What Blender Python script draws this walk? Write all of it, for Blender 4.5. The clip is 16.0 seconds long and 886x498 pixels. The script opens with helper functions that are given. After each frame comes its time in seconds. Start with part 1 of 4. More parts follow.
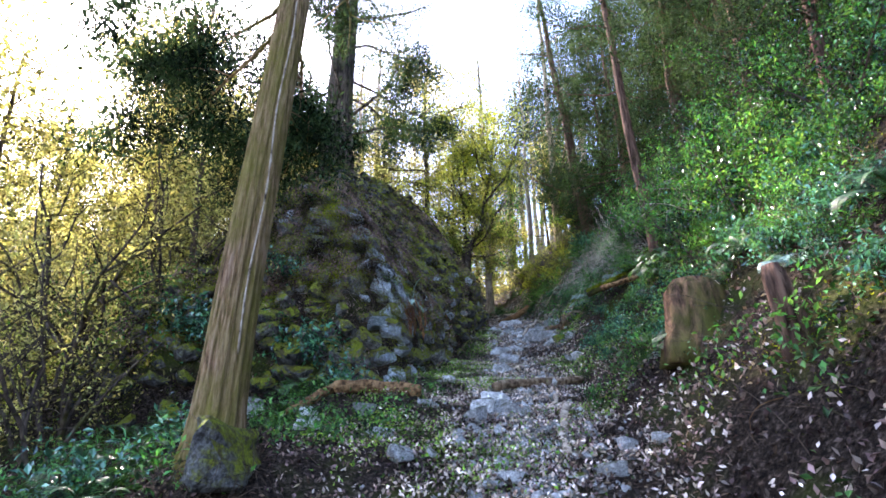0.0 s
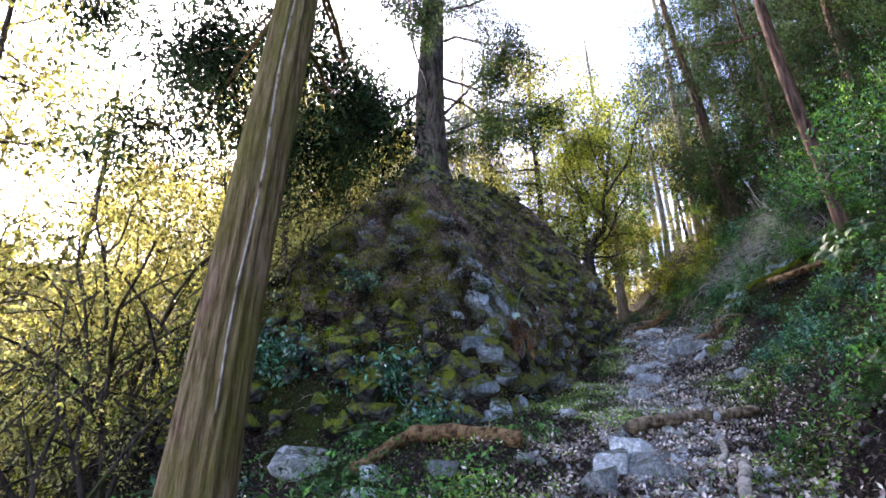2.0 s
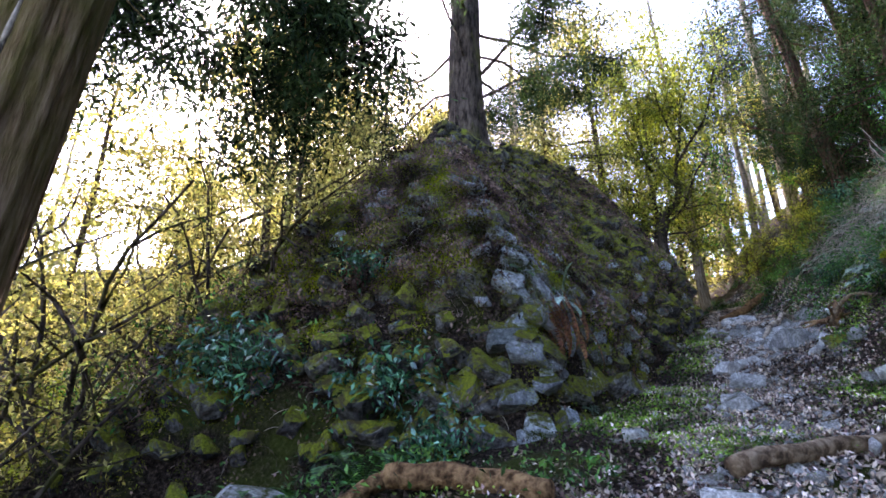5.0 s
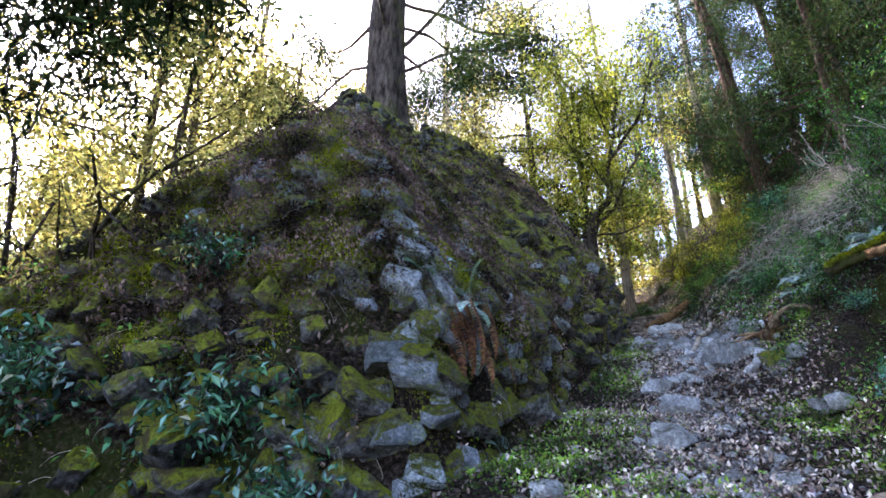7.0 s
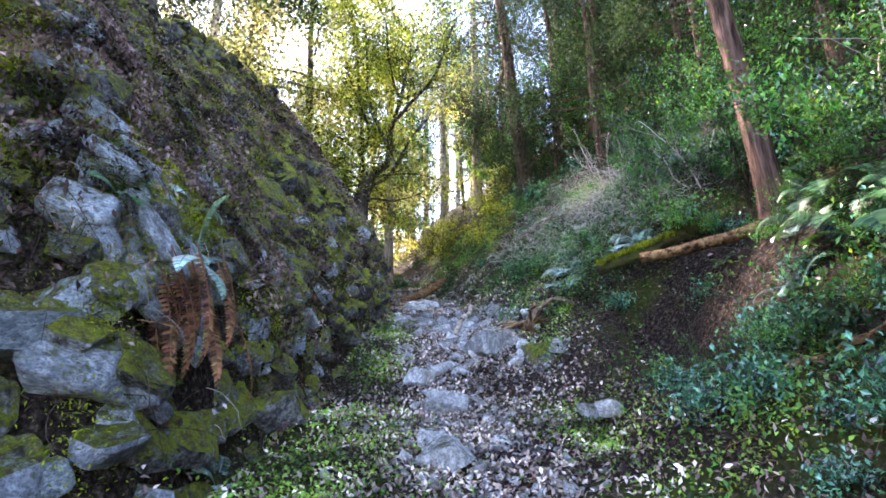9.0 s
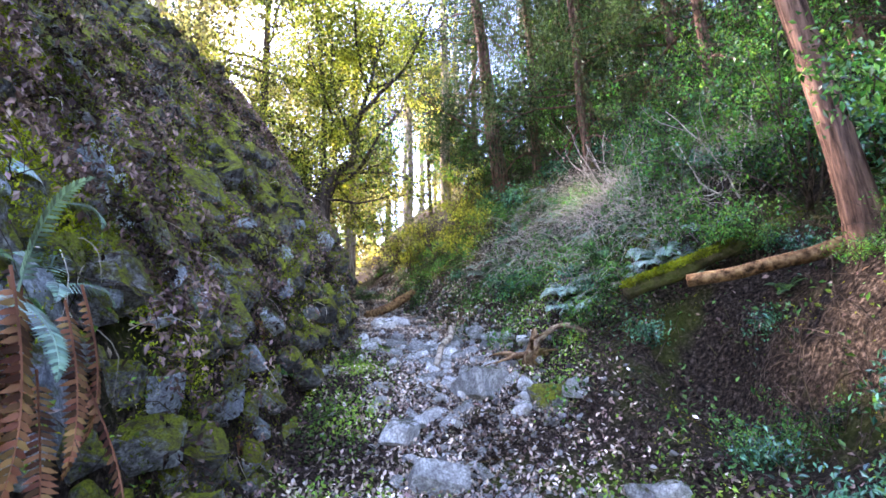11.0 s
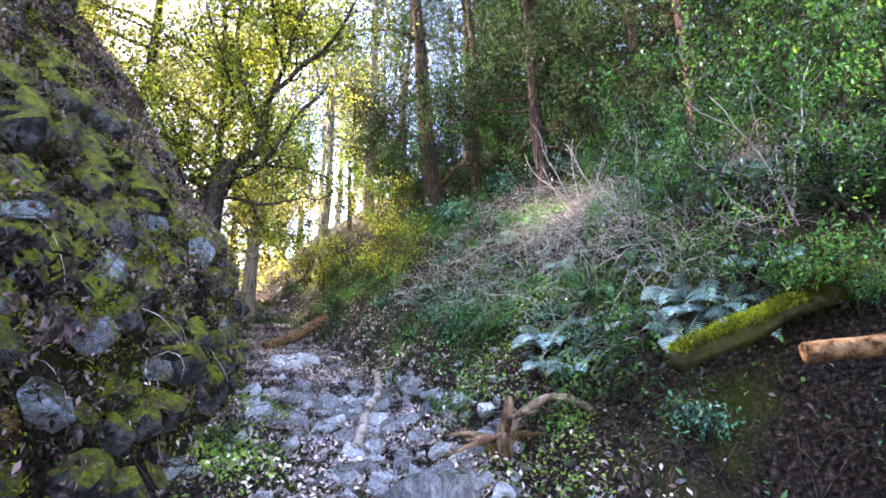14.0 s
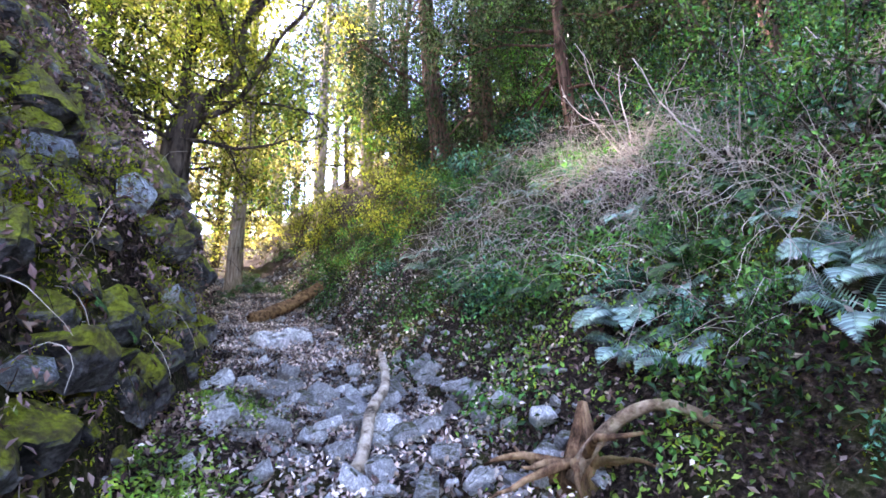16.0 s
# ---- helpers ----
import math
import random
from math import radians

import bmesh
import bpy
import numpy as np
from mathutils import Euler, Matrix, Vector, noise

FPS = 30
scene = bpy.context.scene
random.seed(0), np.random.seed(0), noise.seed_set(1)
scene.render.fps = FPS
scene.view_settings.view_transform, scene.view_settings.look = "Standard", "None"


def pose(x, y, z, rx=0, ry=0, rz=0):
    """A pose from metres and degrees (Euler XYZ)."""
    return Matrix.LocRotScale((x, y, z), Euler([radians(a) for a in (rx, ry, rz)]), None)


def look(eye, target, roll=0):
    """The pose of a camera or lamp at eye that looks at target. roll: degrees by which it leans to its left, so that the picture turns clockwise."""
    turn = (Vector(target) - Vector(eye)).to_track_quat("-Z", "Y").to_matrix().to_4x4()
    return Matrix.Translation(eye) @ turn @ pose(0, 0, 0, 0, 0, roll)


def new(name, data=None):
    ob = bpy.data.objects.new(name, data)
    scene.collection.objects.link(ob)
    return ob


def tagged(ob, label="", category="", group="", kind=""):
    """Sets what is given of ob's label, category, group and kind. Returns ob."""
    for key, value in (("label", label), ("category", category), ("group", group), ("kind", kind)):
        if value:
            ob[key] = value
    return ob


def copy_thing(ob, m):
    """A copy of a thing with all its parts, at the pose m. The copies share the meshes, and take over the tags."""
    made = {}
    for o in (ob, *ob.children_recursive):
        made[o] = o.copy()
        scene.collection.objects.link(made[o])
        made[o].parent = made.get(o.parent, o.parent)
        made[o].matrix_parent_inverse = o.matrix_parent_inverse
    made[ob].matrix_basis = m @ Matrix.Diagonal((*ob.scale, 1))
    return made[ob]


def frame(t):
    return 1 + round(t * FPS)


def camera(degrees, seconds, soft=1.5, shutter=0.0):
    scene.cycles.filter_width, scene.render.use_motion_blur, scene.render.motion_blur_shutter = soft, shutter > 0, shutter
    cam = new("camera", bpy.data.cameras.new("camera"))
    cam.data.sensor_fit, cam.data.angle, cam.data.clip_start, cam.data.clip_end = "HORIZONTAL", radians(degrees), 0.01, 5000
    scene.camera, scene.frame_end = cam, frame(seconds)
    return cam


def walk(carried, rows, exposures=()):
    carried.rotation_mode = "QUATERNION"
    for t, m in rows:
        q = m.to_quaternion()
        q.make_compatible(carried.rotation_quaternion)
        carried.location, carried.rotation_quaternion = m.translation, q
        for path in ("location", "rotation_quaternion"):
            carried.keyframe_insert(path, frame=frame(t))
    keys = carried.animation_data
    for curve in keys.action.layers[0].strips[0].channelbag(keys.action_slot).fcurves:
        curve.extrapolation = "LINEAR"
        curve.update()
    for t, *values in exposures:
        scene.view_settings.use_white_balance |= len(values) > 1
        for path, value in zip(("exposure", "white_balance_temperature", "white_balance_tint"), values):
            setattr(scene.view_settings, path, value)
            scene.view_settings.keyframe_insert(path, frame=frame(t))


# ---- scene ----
cam = camera(77.2, 16.0, soft=1.7)
PATH = [
    (0, (0.000, 0.000, 1.500), (-0.374, 1.832, 2.209), -0.5),
    (0.5, (0.142, 0.489, 1.634), (-0.344, 2.278, 2.384), -0.8),
    (1, (0.009, 0.999, 1.691), (-0.585, 2.755, 2.441), -0.2),
    (1.5, (-0.052, 1.579, 1.845), (-0.725, 3.308, 2.591), -0.3),
    (2, (-0.068, 2.014, 2.067), (-0.864, 3.686, 2.822), -0.3),
    (2.5, (-0.274, 2.466, 2.060), (-1.163, 4.093, 2.810), 0.1),
    (3, (-0.245, 2.930, 2.143), (-1.174, 4.541, 2.878), -0.0),
    (5.5, (-0.559, 4.567, 2.671), (-1.572, 6.126, 3.409), 0.2),
    (6, (-0.686, 5.047, 2.836), (-1.683, 6.629, 3.545), 0.2),
    (6.5, (-0.730, 5.454, 2.953), (-1.649, 7.080, 3.668), 0.1),
    (7, (-0.708, 5.680, 3.022), (-1.515, 7.358, 3.751), -0.1),
    (7.5, (-1.014, 6.061, 3.065), (-1.635, 7.822, 3.781), 0.1),
    (8, (-1.060, 6.391, 3.224), (-1.511, 8.234, 3.857), -0.1),
    (8.5, (-1.014, 6.744, 3.358), (-1.198, 8.643, 3.960), -0.6),
    (9, (-1.222, 7.165, 3.522), (-1.209, 9.075, 4.118), -0.3),
    (9.5, (-1.343, 7.501, 3.746), (-1.234, 9.406, 4.344), -0.5),
    (10, (-1.340, 7.920, 3.864), (-1.187, 9.820, 4.470), -0.7),
    (10.2, (-1.388, 8.056, 3.933), (-1.233, 9.954, 4.546), -0.7),
    (12.3, (-1.595, 9.713, 4.429), (-1.369, 11.603, 5.043), -0.4),
    (12.5, (-1.619, 9.820, 4.530), (-1.373, 11.705, 5.151), -0.3),
    (13, (-1.539, 10.133, 4.610), (-1.221, 11.997, 5.261), -0.6),
    (13.5, (-1.424, 10.564, 4.715), (-1.033, 12.415, 5.363), -0.9),
    (14, (-1.536, 10.980, 4.903), (-1.071, 12.805, 5.575), -0.6),
    (14.5, (-1.527, 11.350, 4.969), (-1.029, 13.165, 5.645), -0.9),
    (15, (-1.446, 11.767, 5.021), (-0.954, 13.590, 5.682), -0.9),
    (15.5, (-1.475, 12.171, 5.114), (-0.991, 14.010, 5.733), -0.9),
    (16, (-1.392, 12.598, 5.265), (-0.914, 14.456, 5.828), -0.8),
]
walk(cam, [(t, look(eye, target, roll)) for t, eye, target, roll in PATH], [(0.0, 3.4, 6300, 24), (3.0, 3.2, 6500, 30), (6.5, 3.4, 6500, 27), (8.0, 3.95, 6400, 27), (9.5, 4.25, 6450, 29), (13.0, 4.5, 6550, 34), (16.0, 4.5, 6450, 35)])

# ---- light ----
SUN_AZ, SUN_EL = -50.0, 37.0  # degrees to the left of the line walked, and above the horizon
world = bpy.data.worlds.new("sky")
scene.world = world
world.use_nodes = True
wn = world.node_tree.nodes
sky = wn.new("ShaderNodeTexSky")
sky.sky_type = "NISHITA"
sky.sun_disc = False
sky.sun_elevation, sky.sun_rotation = radians(SUN_EL), radians(SUN_AZ)
world.node_tree.links.new(sky.outputs[0], wn["Background"].inputs[0])
wn["Background"].inputs[1].default_value = 0.15
sun = new("sun", bpy.data.lights.new("sun", "SUN"))
sun.data.energy, sun.data.angle, sun.data.color = 3.5, radians(0.55), (1.0, 0.93, 0.8)
sd = Vector((math.sin(radians(SUN_AZ)) * math.cos(radians(SUN_EL)), math.cos(radians(SUN_AZ)) * math.cos(radians(SUN_EL)), math.sin(radians(SUN_EL))))
sun.matrix_world = look(sd * 60, (0, 0, 0))


# ---- materials ----
def shader(name, rough=0.8, spec=0.3):
    """A node material with its principled shader; returns (material, nodes, links, principled)."""
    m = bpy.data.materials.new(name)
    m.use_nodes = True
    n, l = m.node_tree.nodes, m.node_tree.links
    p = n["Principled BSDF"]
    p.inputs["Roughness"].default_value = rough
    p.inputs["Specular IOR Level"].default_value = spec
    return m, n, l, p


def noise_node(n, l, scale, detail=4.0, rough=0.6, stretch=None, kind="Object"):
    tc = n.new("ShaderNodeTexCoord")
    t = n.new("ShaderNodeTexNoise")
    t.inputs["Scale"].default_value, t.inputs["Detail"].default_value, t.inputs["Roughness"].default_value = scale, detail, rough
    if stretch:
        mp = n.new("ShaderNodeMapping")
        mp.inputs["Scale"].default_value = stretch
        l.new(tc.outputs[kind], mp.inputs[0])
        l.new(mp.outputs[0], t.inputs[0])
    else:
        l.new(tc.outputs[kind], t.inputs[0])
    return t.outputs[0]


def ramp(n, l, fac, stops):
    r = n.new("ShaderNodeValToRGB")
    while len(r.color_ramp.elements) < len(stops):
        r.color_ramp.elements.new(0.5)
    for e, (pos, col) in zip(r.color_ramp.elements, stops):
        e.position, e.color = pos, (*col, 1)
    l.new(fac, r.inputs[0])
    return r.outputs[0]


def mixed(n, l, fac, a, b, kind="MIX"):
    m = n.new("ShaderNodeMix")
    m.data_type, m.blend_type = "RGBA", kind
    if isinstance(fac, float):
        m.inputs[0].default_value = fac
    else:
        l.new(fac, m.inputs[0])
    for k, v in ((6, a), (7, b)):
        if isinstance(v, tuple):
            m.inputs[k].default_value = (*v, 1)
        else:
            l.new(v, m.inputs[k])
    return m.outputs[2]


def bumped(n, l, p, height, strength=0.6, distance=0.02):
    b = n.new("ShaderNodeBump")
    b.inputs["Strength"].default_value, b.inputs["Distance"].default_value = strength, distance
    l.new(height, b.inputs["Height"])
    l.new(b.outputs[0], p.inputs["Normal"])


def varied(n, l, col, source="Object Info", out="Random", low=0.7, high=1.3, hue=0.03):
    """Brightness and hue differ from piece to piece."""
    o = n.new("ShaderNodeObjectInfo" if source == "Object Info" else "ShaderNodeNewGeometry")
    hs = n.new("ShaderNodeHueSaturation")
    a = n.new("ShaderNodeMapRange")
    a.inputs[3].default_value, a.inputs[4].default_value = low, high
    b = n.new("ShaderNodeMapRange")
    b.inputs[3].default_value, b.inputs[4].default_value = 0.5 - hue, 0.5 + hue
    mul = n.new("ShaderNodeMath")
    mul.operation = "MULTIPLY"
    mul.inputs[1].default_value = 7.31
    fr = n.new("ShaderNodeMath")
    fr.operation = "FRACT"
    l.new(o.outputs[out], a.inputs[0])
    l.new(o.outputs[out], mul.inputs[0])
    l.new(mul.outputs[0], fr.inputs[0])
    l.new(fr.outputs[0], b.inputs[0])
    l.new(a.outputs[0], hs.inputs["Value"])
    l.new(b.outputs[0], hs.inputs["Hue"])
    l.new(col, hs.inputs["Color"])
    return hs.outputs[0]


def up_mask(n, l, low, high, fac=None):
    """Where a surface looks upward: moss and dust settle there."""
    g = n.new("ShaderNodeNewGeometry")
    sx = n.new("ShaderNodeSeparateXYZ")
    l.new(g.outputs["Normal"], sx.inputs[0])
    val = sx.outputs[2]
    if fac is not None:
        add = n.new("ShaderNodeMath")
        add.operation = "MULTIPLY_ADD"
        l.new(fac, add.inputs[0])
        add.inputs[1].default_value = 2.6
        l.new(val, add.inputs[2])
        val = add.outputs[0]
    m = n.new("ShaderNodeMapRange")
    m.inputs[1].default_value, m.inputs[2].default_value = low, high
    l.new(val, m.inputs[0])
    return m.outputs[0]


def leaf_material(name, dark, light, through_light=0.4, rough=0.45, spec=0.4, hue=0.03, low=0.25, high=1.7):
    m, n, l, p = shader(name, rough, spec)
    c = ramp(n, l, noise_node(n, l, 1.6, 4), [(0.40, tuple(v * 0.45 for v in dark)), (0.5, tuple((a + b) * 0.45 for a, b in zip(dark, light))), (0.62, tuple(v * 1.1 for v in light))])
    c = varied(n, l, c, "Geometry", "Random Per Island", low, high, hue)
    l.new(c, p.inputs["Base Color"])
    tr = n.new("ShaderNodeBsdfTranslucent")
    mx = n.new("ShaderNodeMixShader")
    mx.inputs[0].default_value = through_light
    tint = mixed(n, l, 1.0, c, (1.35, 1.3, 0.62), "MULTIPLY")
    l.new(tint, tr.inputs[0])
    l.new(p.outputs[0], mx.inputs[1])
    l.new(tr.outputs[0], mx.inputs[2])
    l.new(mx.outputs[0], n["Material Output"].inputs[0])
    return m


def bark_material(name, low, high, moss=0.0, stretch=(9, 9, 0.9), moss_col=(0.10, 0.11, 0.02)):
    m, n, l, p = shader(name, 0.9, 0.06)
    f = noise_node(n, l, 2.2, 8, 0.65, stretch)
    c = ramp(n, l, f, [(0.36, tuple(v * 0.18 for v in low)), (0.46, low), (0.62, high)])
    c = mixed(n, l, ramp(n, l, noise_node(n, l, 1.1, 4), [(0.45, (0, 0, 0)), (0.65, (0.6, 0.6, 0.6))]), c, tuple(v * 0.6 for v in low))
    if moss:
        mk = ramp(n, l, noise_node(n, l, 1.6, 6, 0.7, (1, 1, 0.5)), [(0.62 - moss * 0.35, (0, 0, 0)), (0.78 - moss * 0.2, (1, 1, 1))])
        c = mixed(n, l, mk, c, mixed(n, l, noise_node(n, l, 30, 3), tuple(v * 0.5 for v in moss_col), moss_col))
    l.new(c, p.inputs["Base Color"])
    bumped(n, l, p, f, 1.0, 0.06)
    return m


def stone_material(name, low, high, moss=0.5, moss_col=(0.075, 0.09, 0.012)):
    m, n, l, p = shader(name, 0.8, 0.1)
    f = noise_node(n, l, 6, 8, 0.7)
    c = ramp(n, l, f, [(0.38, low), (0.5, tuple((a + b) * 0.42 for a, b in zip(low, high))), (0.62, high)])
    c = mixed(n, l, ramp(n, l, noise_node(n, l, 22, 4), [(0.48, (0, 0, 0)), (0.6, (0.6, 0.6, 0.6))]), c, tuple(v * 0.4 for v in low))
    if moss > 0.5:  # soil stains on the stones of the wall
        c = mixed(n, l, ramp(n, l, noise_node(n, l, 3.2, 7, 0.75), [(0.56, (0, 0, 0)), (0.64, (0.7, 0.7, 0.7))]), c, (0.05, 0.036, 0.026))
    c = varied(n, l, c, "Object Info", "Random", 0.55, 1.3, 0.03)
    c = varied(n, l, c, "Geometry", "Random Per Island", 0.4, 1.45, 0.02)
    if moss > 0:
        mk = up_mask(n, l, 2.1 - moss, 2.6 - moss, noise_node(n, l, 4.0, 9, 0.75))
        mc = mixed(n, l, ramp(n, l, noise_node(n, l, 38, 5), [(0.35, (0, 0, 0)), (0.65, (1, 1, 1))]), tuple(v * 0.35 for v in moss_col), moss_col)
        mc = mixed(n, l, ramp(n, l, noise_node(n, l, 5.5, 5, 0.7), [(0.45, (0, 0, 0)), (0.6, (0.85, 0.85, 0.85))]), mc, (0.045, 0.03, 0.02))
        c = mixed(n, l, mk, c, mc)
    l.new(c, p.inputs["Base Color"])
    bumped(n, l, p, noise_node(n, l, 14, 8, 0.7), 1.0, 0.06)
    return m


def ground_material():
    m, n, l, p = shader("forest_floor", 0.95, 0.03)
    big = noise_node(n, l, 0.8, 5, 0.65)
    fine = noise_node(n, l, 26, 6, 0.7)
    c = ramp(n, l, fine, [(0.38, (0.005, 0.0035, 0.003)), (0.54, (0.028, 0.02, 0.015)), (0.7, (0.12, 0.09, 0.07))])
    c = mixed(n, l, ramp(n, l, big, [(0.48, (0, 0, 0)), (0.62, (0.8, 0.8, 0.8))]), c, mixed(n, l, fine, (0.008, 0.012, 0.003), (0.06, 0.075, 0.014)))
    l.new(c, p.inputs["Base Color"])
    bumped(n, l, p, fine, 1.0, 0.05)
    return m


def plain(name, low, high, scale=8, rough=0.85, stretch=None, bump=0.5, spec=0.25, island=True):
    m, n, l, p = shader(name, rough, spec)
    f = noise_node(n, l, scale, 6, 0.65, stretch)
    c = ramp(n, l, f, [(0.3, low), (0.7, high)])
    if island:
        c = varied(n, l, c, "Geometry", "Random Per Island", 0.55, 1.35, 0.02)
    l.new(c, p.inputs["Base Color"])
    bumped(n, l, p, f, bump, 0.02)
    return m


M_GROUND = ground_material()
M_CEDAR = bark_material("cedar_bark", (0.17, 0.095, 0.055), (0.36, 0.235, 0.15), 0.75, (15, 15, 1.5), (0.17, 0.15, 0.03))
M_CEDAR_RED = bark_material("red_cedar_bark", (0.06, 0.034, 0.024), (0.15, 0.088, 0.062), 0.15)
M_DARKBARK = bark_material("dark_mossy_bark", (0.04, 0.03, 0.024), (0.10, 0.078, 0.06), 0.25, (5, 5, 1.2))
M_PALEBARK = bark_material("pale_bark", (0.24, 0.18, 0.12), (0.42, 0.34, 0.25), 0.1)
M_TWIG = bark_material("twig_bark", (0.04, 0.028, 0.02), (0.13, 0.095, 0.068), 0.2)
M_STONE = stone_material("mossy_wall_stone", (0.035, 0.03, 0.028), (0.30, 0.30, 0.30), 0.98, (0.20, 0.22, 0.018))
M_BARE = stone_material("bare_grey_stone", (0.24, 0.275, 0.30), (0.68, 0.74, 0.77), 0.55, (0.12, 0.14, 0.015))
M_RUBBLE = stone_material("rubble_stone", (0.32, 0.32, 0.31), (0.72, 0.72, 0.70), 0.2)
M_GRAVEL = stone_material("path_gravel", (0.21, 0.205, 0.195), (0.68, 0.67, 0.65), 0.15)
M_CEDARLEAF = leaf_material("cedar_foliage", (0.008, 0.02, 0.009), (0.042, 0.075, 0.035), 0.3, 0.6, 0.06)
M_BROADLEAF = leaf_material("broad_leaves", (0.012, 0.055, 0.014), (0.085, 0.22, 0.045), 0.4, 0.25, 0.6, 0.04, 0.15, 1.8)
M_YELLOWLEAF = leaf_material("yellow_green_leaves", (0.09, 0.12, 0.012), (0.34, 0.38, 0.05), 0.58, 0.5, 0.3)
M_PALELEAF = leaf_material("dry_sunlit_leaves", (0.13, 0.125, 0.05), (0.42, 0.39, 0.17), 0.55, 0.6, 0.15)
# litter with sunlight put into its colour, so the low ground burns out
M_SUNLIT_LITTER = leaf_material("sunlit_litter", (0.34, 0.29, 0.22), (0.68, 0.60, 0.48), 0.2, 0.7, 0.2)
M_GLOSSLEAF = leaf_material("glossy_dark_leaves", (0.02, 0.085, 0.05), (0.09, 0.25, 0.15), 0.25, 0.2, 0.8)
M_FERN = leaf_material("fern_green", (0.014, 0.055, 0.012), (0.085, 0.22, 0.05), 0.35, 0.45, 0.25, 0.03, 0.2, 1.7)
M_FERNPALE = leaf_material("pale_fern", (0.10, 0.20, 0.14), (0.26, 0.40, 0.32), 0.25, 0.3, 0.6)
M_FERNDEAD = leaf_material("dead_fern", (0.10, 0.045, 0.02), (0.24, 0.12, 0.06), 0.3, 0.8, 0.1)
M_MOSS = leaf_material("moss_tufts", (0.08, 0.11, 0.008), (0.30, 0.34, 0.02), 0.3, 0.9, 0.1, 0.02, 0.45, 1.3)
M_HERB = leaf_material("small_herbs", (0.08, 0.18, 0.02), (0.24, 0.40, 0.055), 0.35, 0.5, 0.3, 0.03, 0.5, 1.4)
M_LITTER = leaf_material("leaf_litter", (0.34, 0.25, 0.21), (0.66, 0.55, 0.48), 0.15, 0.6, 0.12, 0.02, 0.2, 1.6)
M_DARKLITTER = leaf_material("old_dead_leaves", (0.035, 0.02, 0.017), (0.24, 0.16, 0.14), 0.12, 0.7, 0.08, 0.02)
M_DRY = plain("dry_stems", (0.24, 0.19, 0.145), (0.56, 0.48, 0.40), 4)
M_LOG = bark_material("bare_log_wood", (0.12, 0.065, 0.03), (0.30, 0.18, 0.085), 0.2, (6, 6, 6))
M_DRIFT = bark_material("weathered_branch_wood", (0.28, 0.22, 0.16), (0.52, 0.44, 0.34), 0.0, (4, 4, 4))
M_TAN = bark_material("barkless_log_wood", (0.16, 0.105, 0.065), (0.40, 0.30, 0.20), 0.1, (5, 5, 5))
M_ROOT = bark_material("orange_root_wood", (0.12, 0.065, 0.035), (0.34, 0.215, 0.115), 0.2, (6, 6, 3))
M_ROTTEN = bark_material("rotten_wood", (0.07, 0.04, 0.025), (0.18, 0.10, 0.055), 0.5, (6, 6, 2))
M_MOSSLOG = bark_material("mossy_log_bark", (0.03, 0.022, 0.015), (0.11, 0.08, 0.05), 0.7, (6, 6, 6), (0.075, 0.09, 0.015))

# ---- the lie of the land ----
ZY = np.array([-60, 0, 4.5, 7.3, 9.8, 11.75, 13.4, 15.2, 16.5, 18.3, 20, 23.5, 28, 40, 130.0])
ZZ = np.array([-14.0, 0.02, 1.25, 2.03, 2.75, 3.22, 3.68, 4.42, 4.88, 5.42, 6.08, 7.0, 8.6, 13.0, 42.0])
XR = np.array([[-60, 0.9], [4, 0.75], [8, 0.5], [12, 0.35], [14, 0.3], [16, 0.15], [18, -0.25], [20, -0.6], [24, -1.3], [30, -2.6], [36, -3.6], [60, -4.0]])
rs = np.random.RandomState(7)
WAVES = [(rs.uniform(-1, 1) * f, rs.uniform(-1, 1) * f, rs.uniform(0, 6.3), a) for f, a in ((0.5, 0.12), (0.7, 0.12), (1.3, 0.06), (1.9, 0.05), (3.1, 0.035), (4.3, 0.03), (7.0, 0.018), (9.5, 0.014), (14, 0.008))]


def bumps(x, y):
    return sum(a * np.sin(u * x + v * y + p) for u, v, p, a in WAVES)


def path_x(y):
    return np.interp(y, [-10, 0, 7, 12, 16.5, 20, 24, 30, 36], [0.2, -0.1, -0.7, -1.15, -1.0, -1.6, -2.4, -3.6, -4.8])


def mound_rise(x, y):
    """Height of the old stone bank over the slope beneath it."""
    s = -(x - (-2.8 + 0.065 * (y - 10.3) - 0.4 * np.maximum(y - 18.6, 0)))
    right = np.where(s < 0.25, 5 * s, 1.25 + 1.65 * (s - 0.25))
    t = y - (8.9 + 0.7 * (x + 4.4))
    front = np.where(t < 0.25, 4 * t, 1.0 + 1.25 * (t - 0.25))
    left = 2.2 * (x + 7.9 + 0.3 * np.maximum(y - 10.5, 0))
    cap = np.interp(y, [8, 12, 15, 19, 21, 23, 26], [6.4, 6.3, 6.2, 4.8, 3.6, 2.0, 0.0])
    return np.minimum(np.minimum(right, front), np.minimum(left, cap))


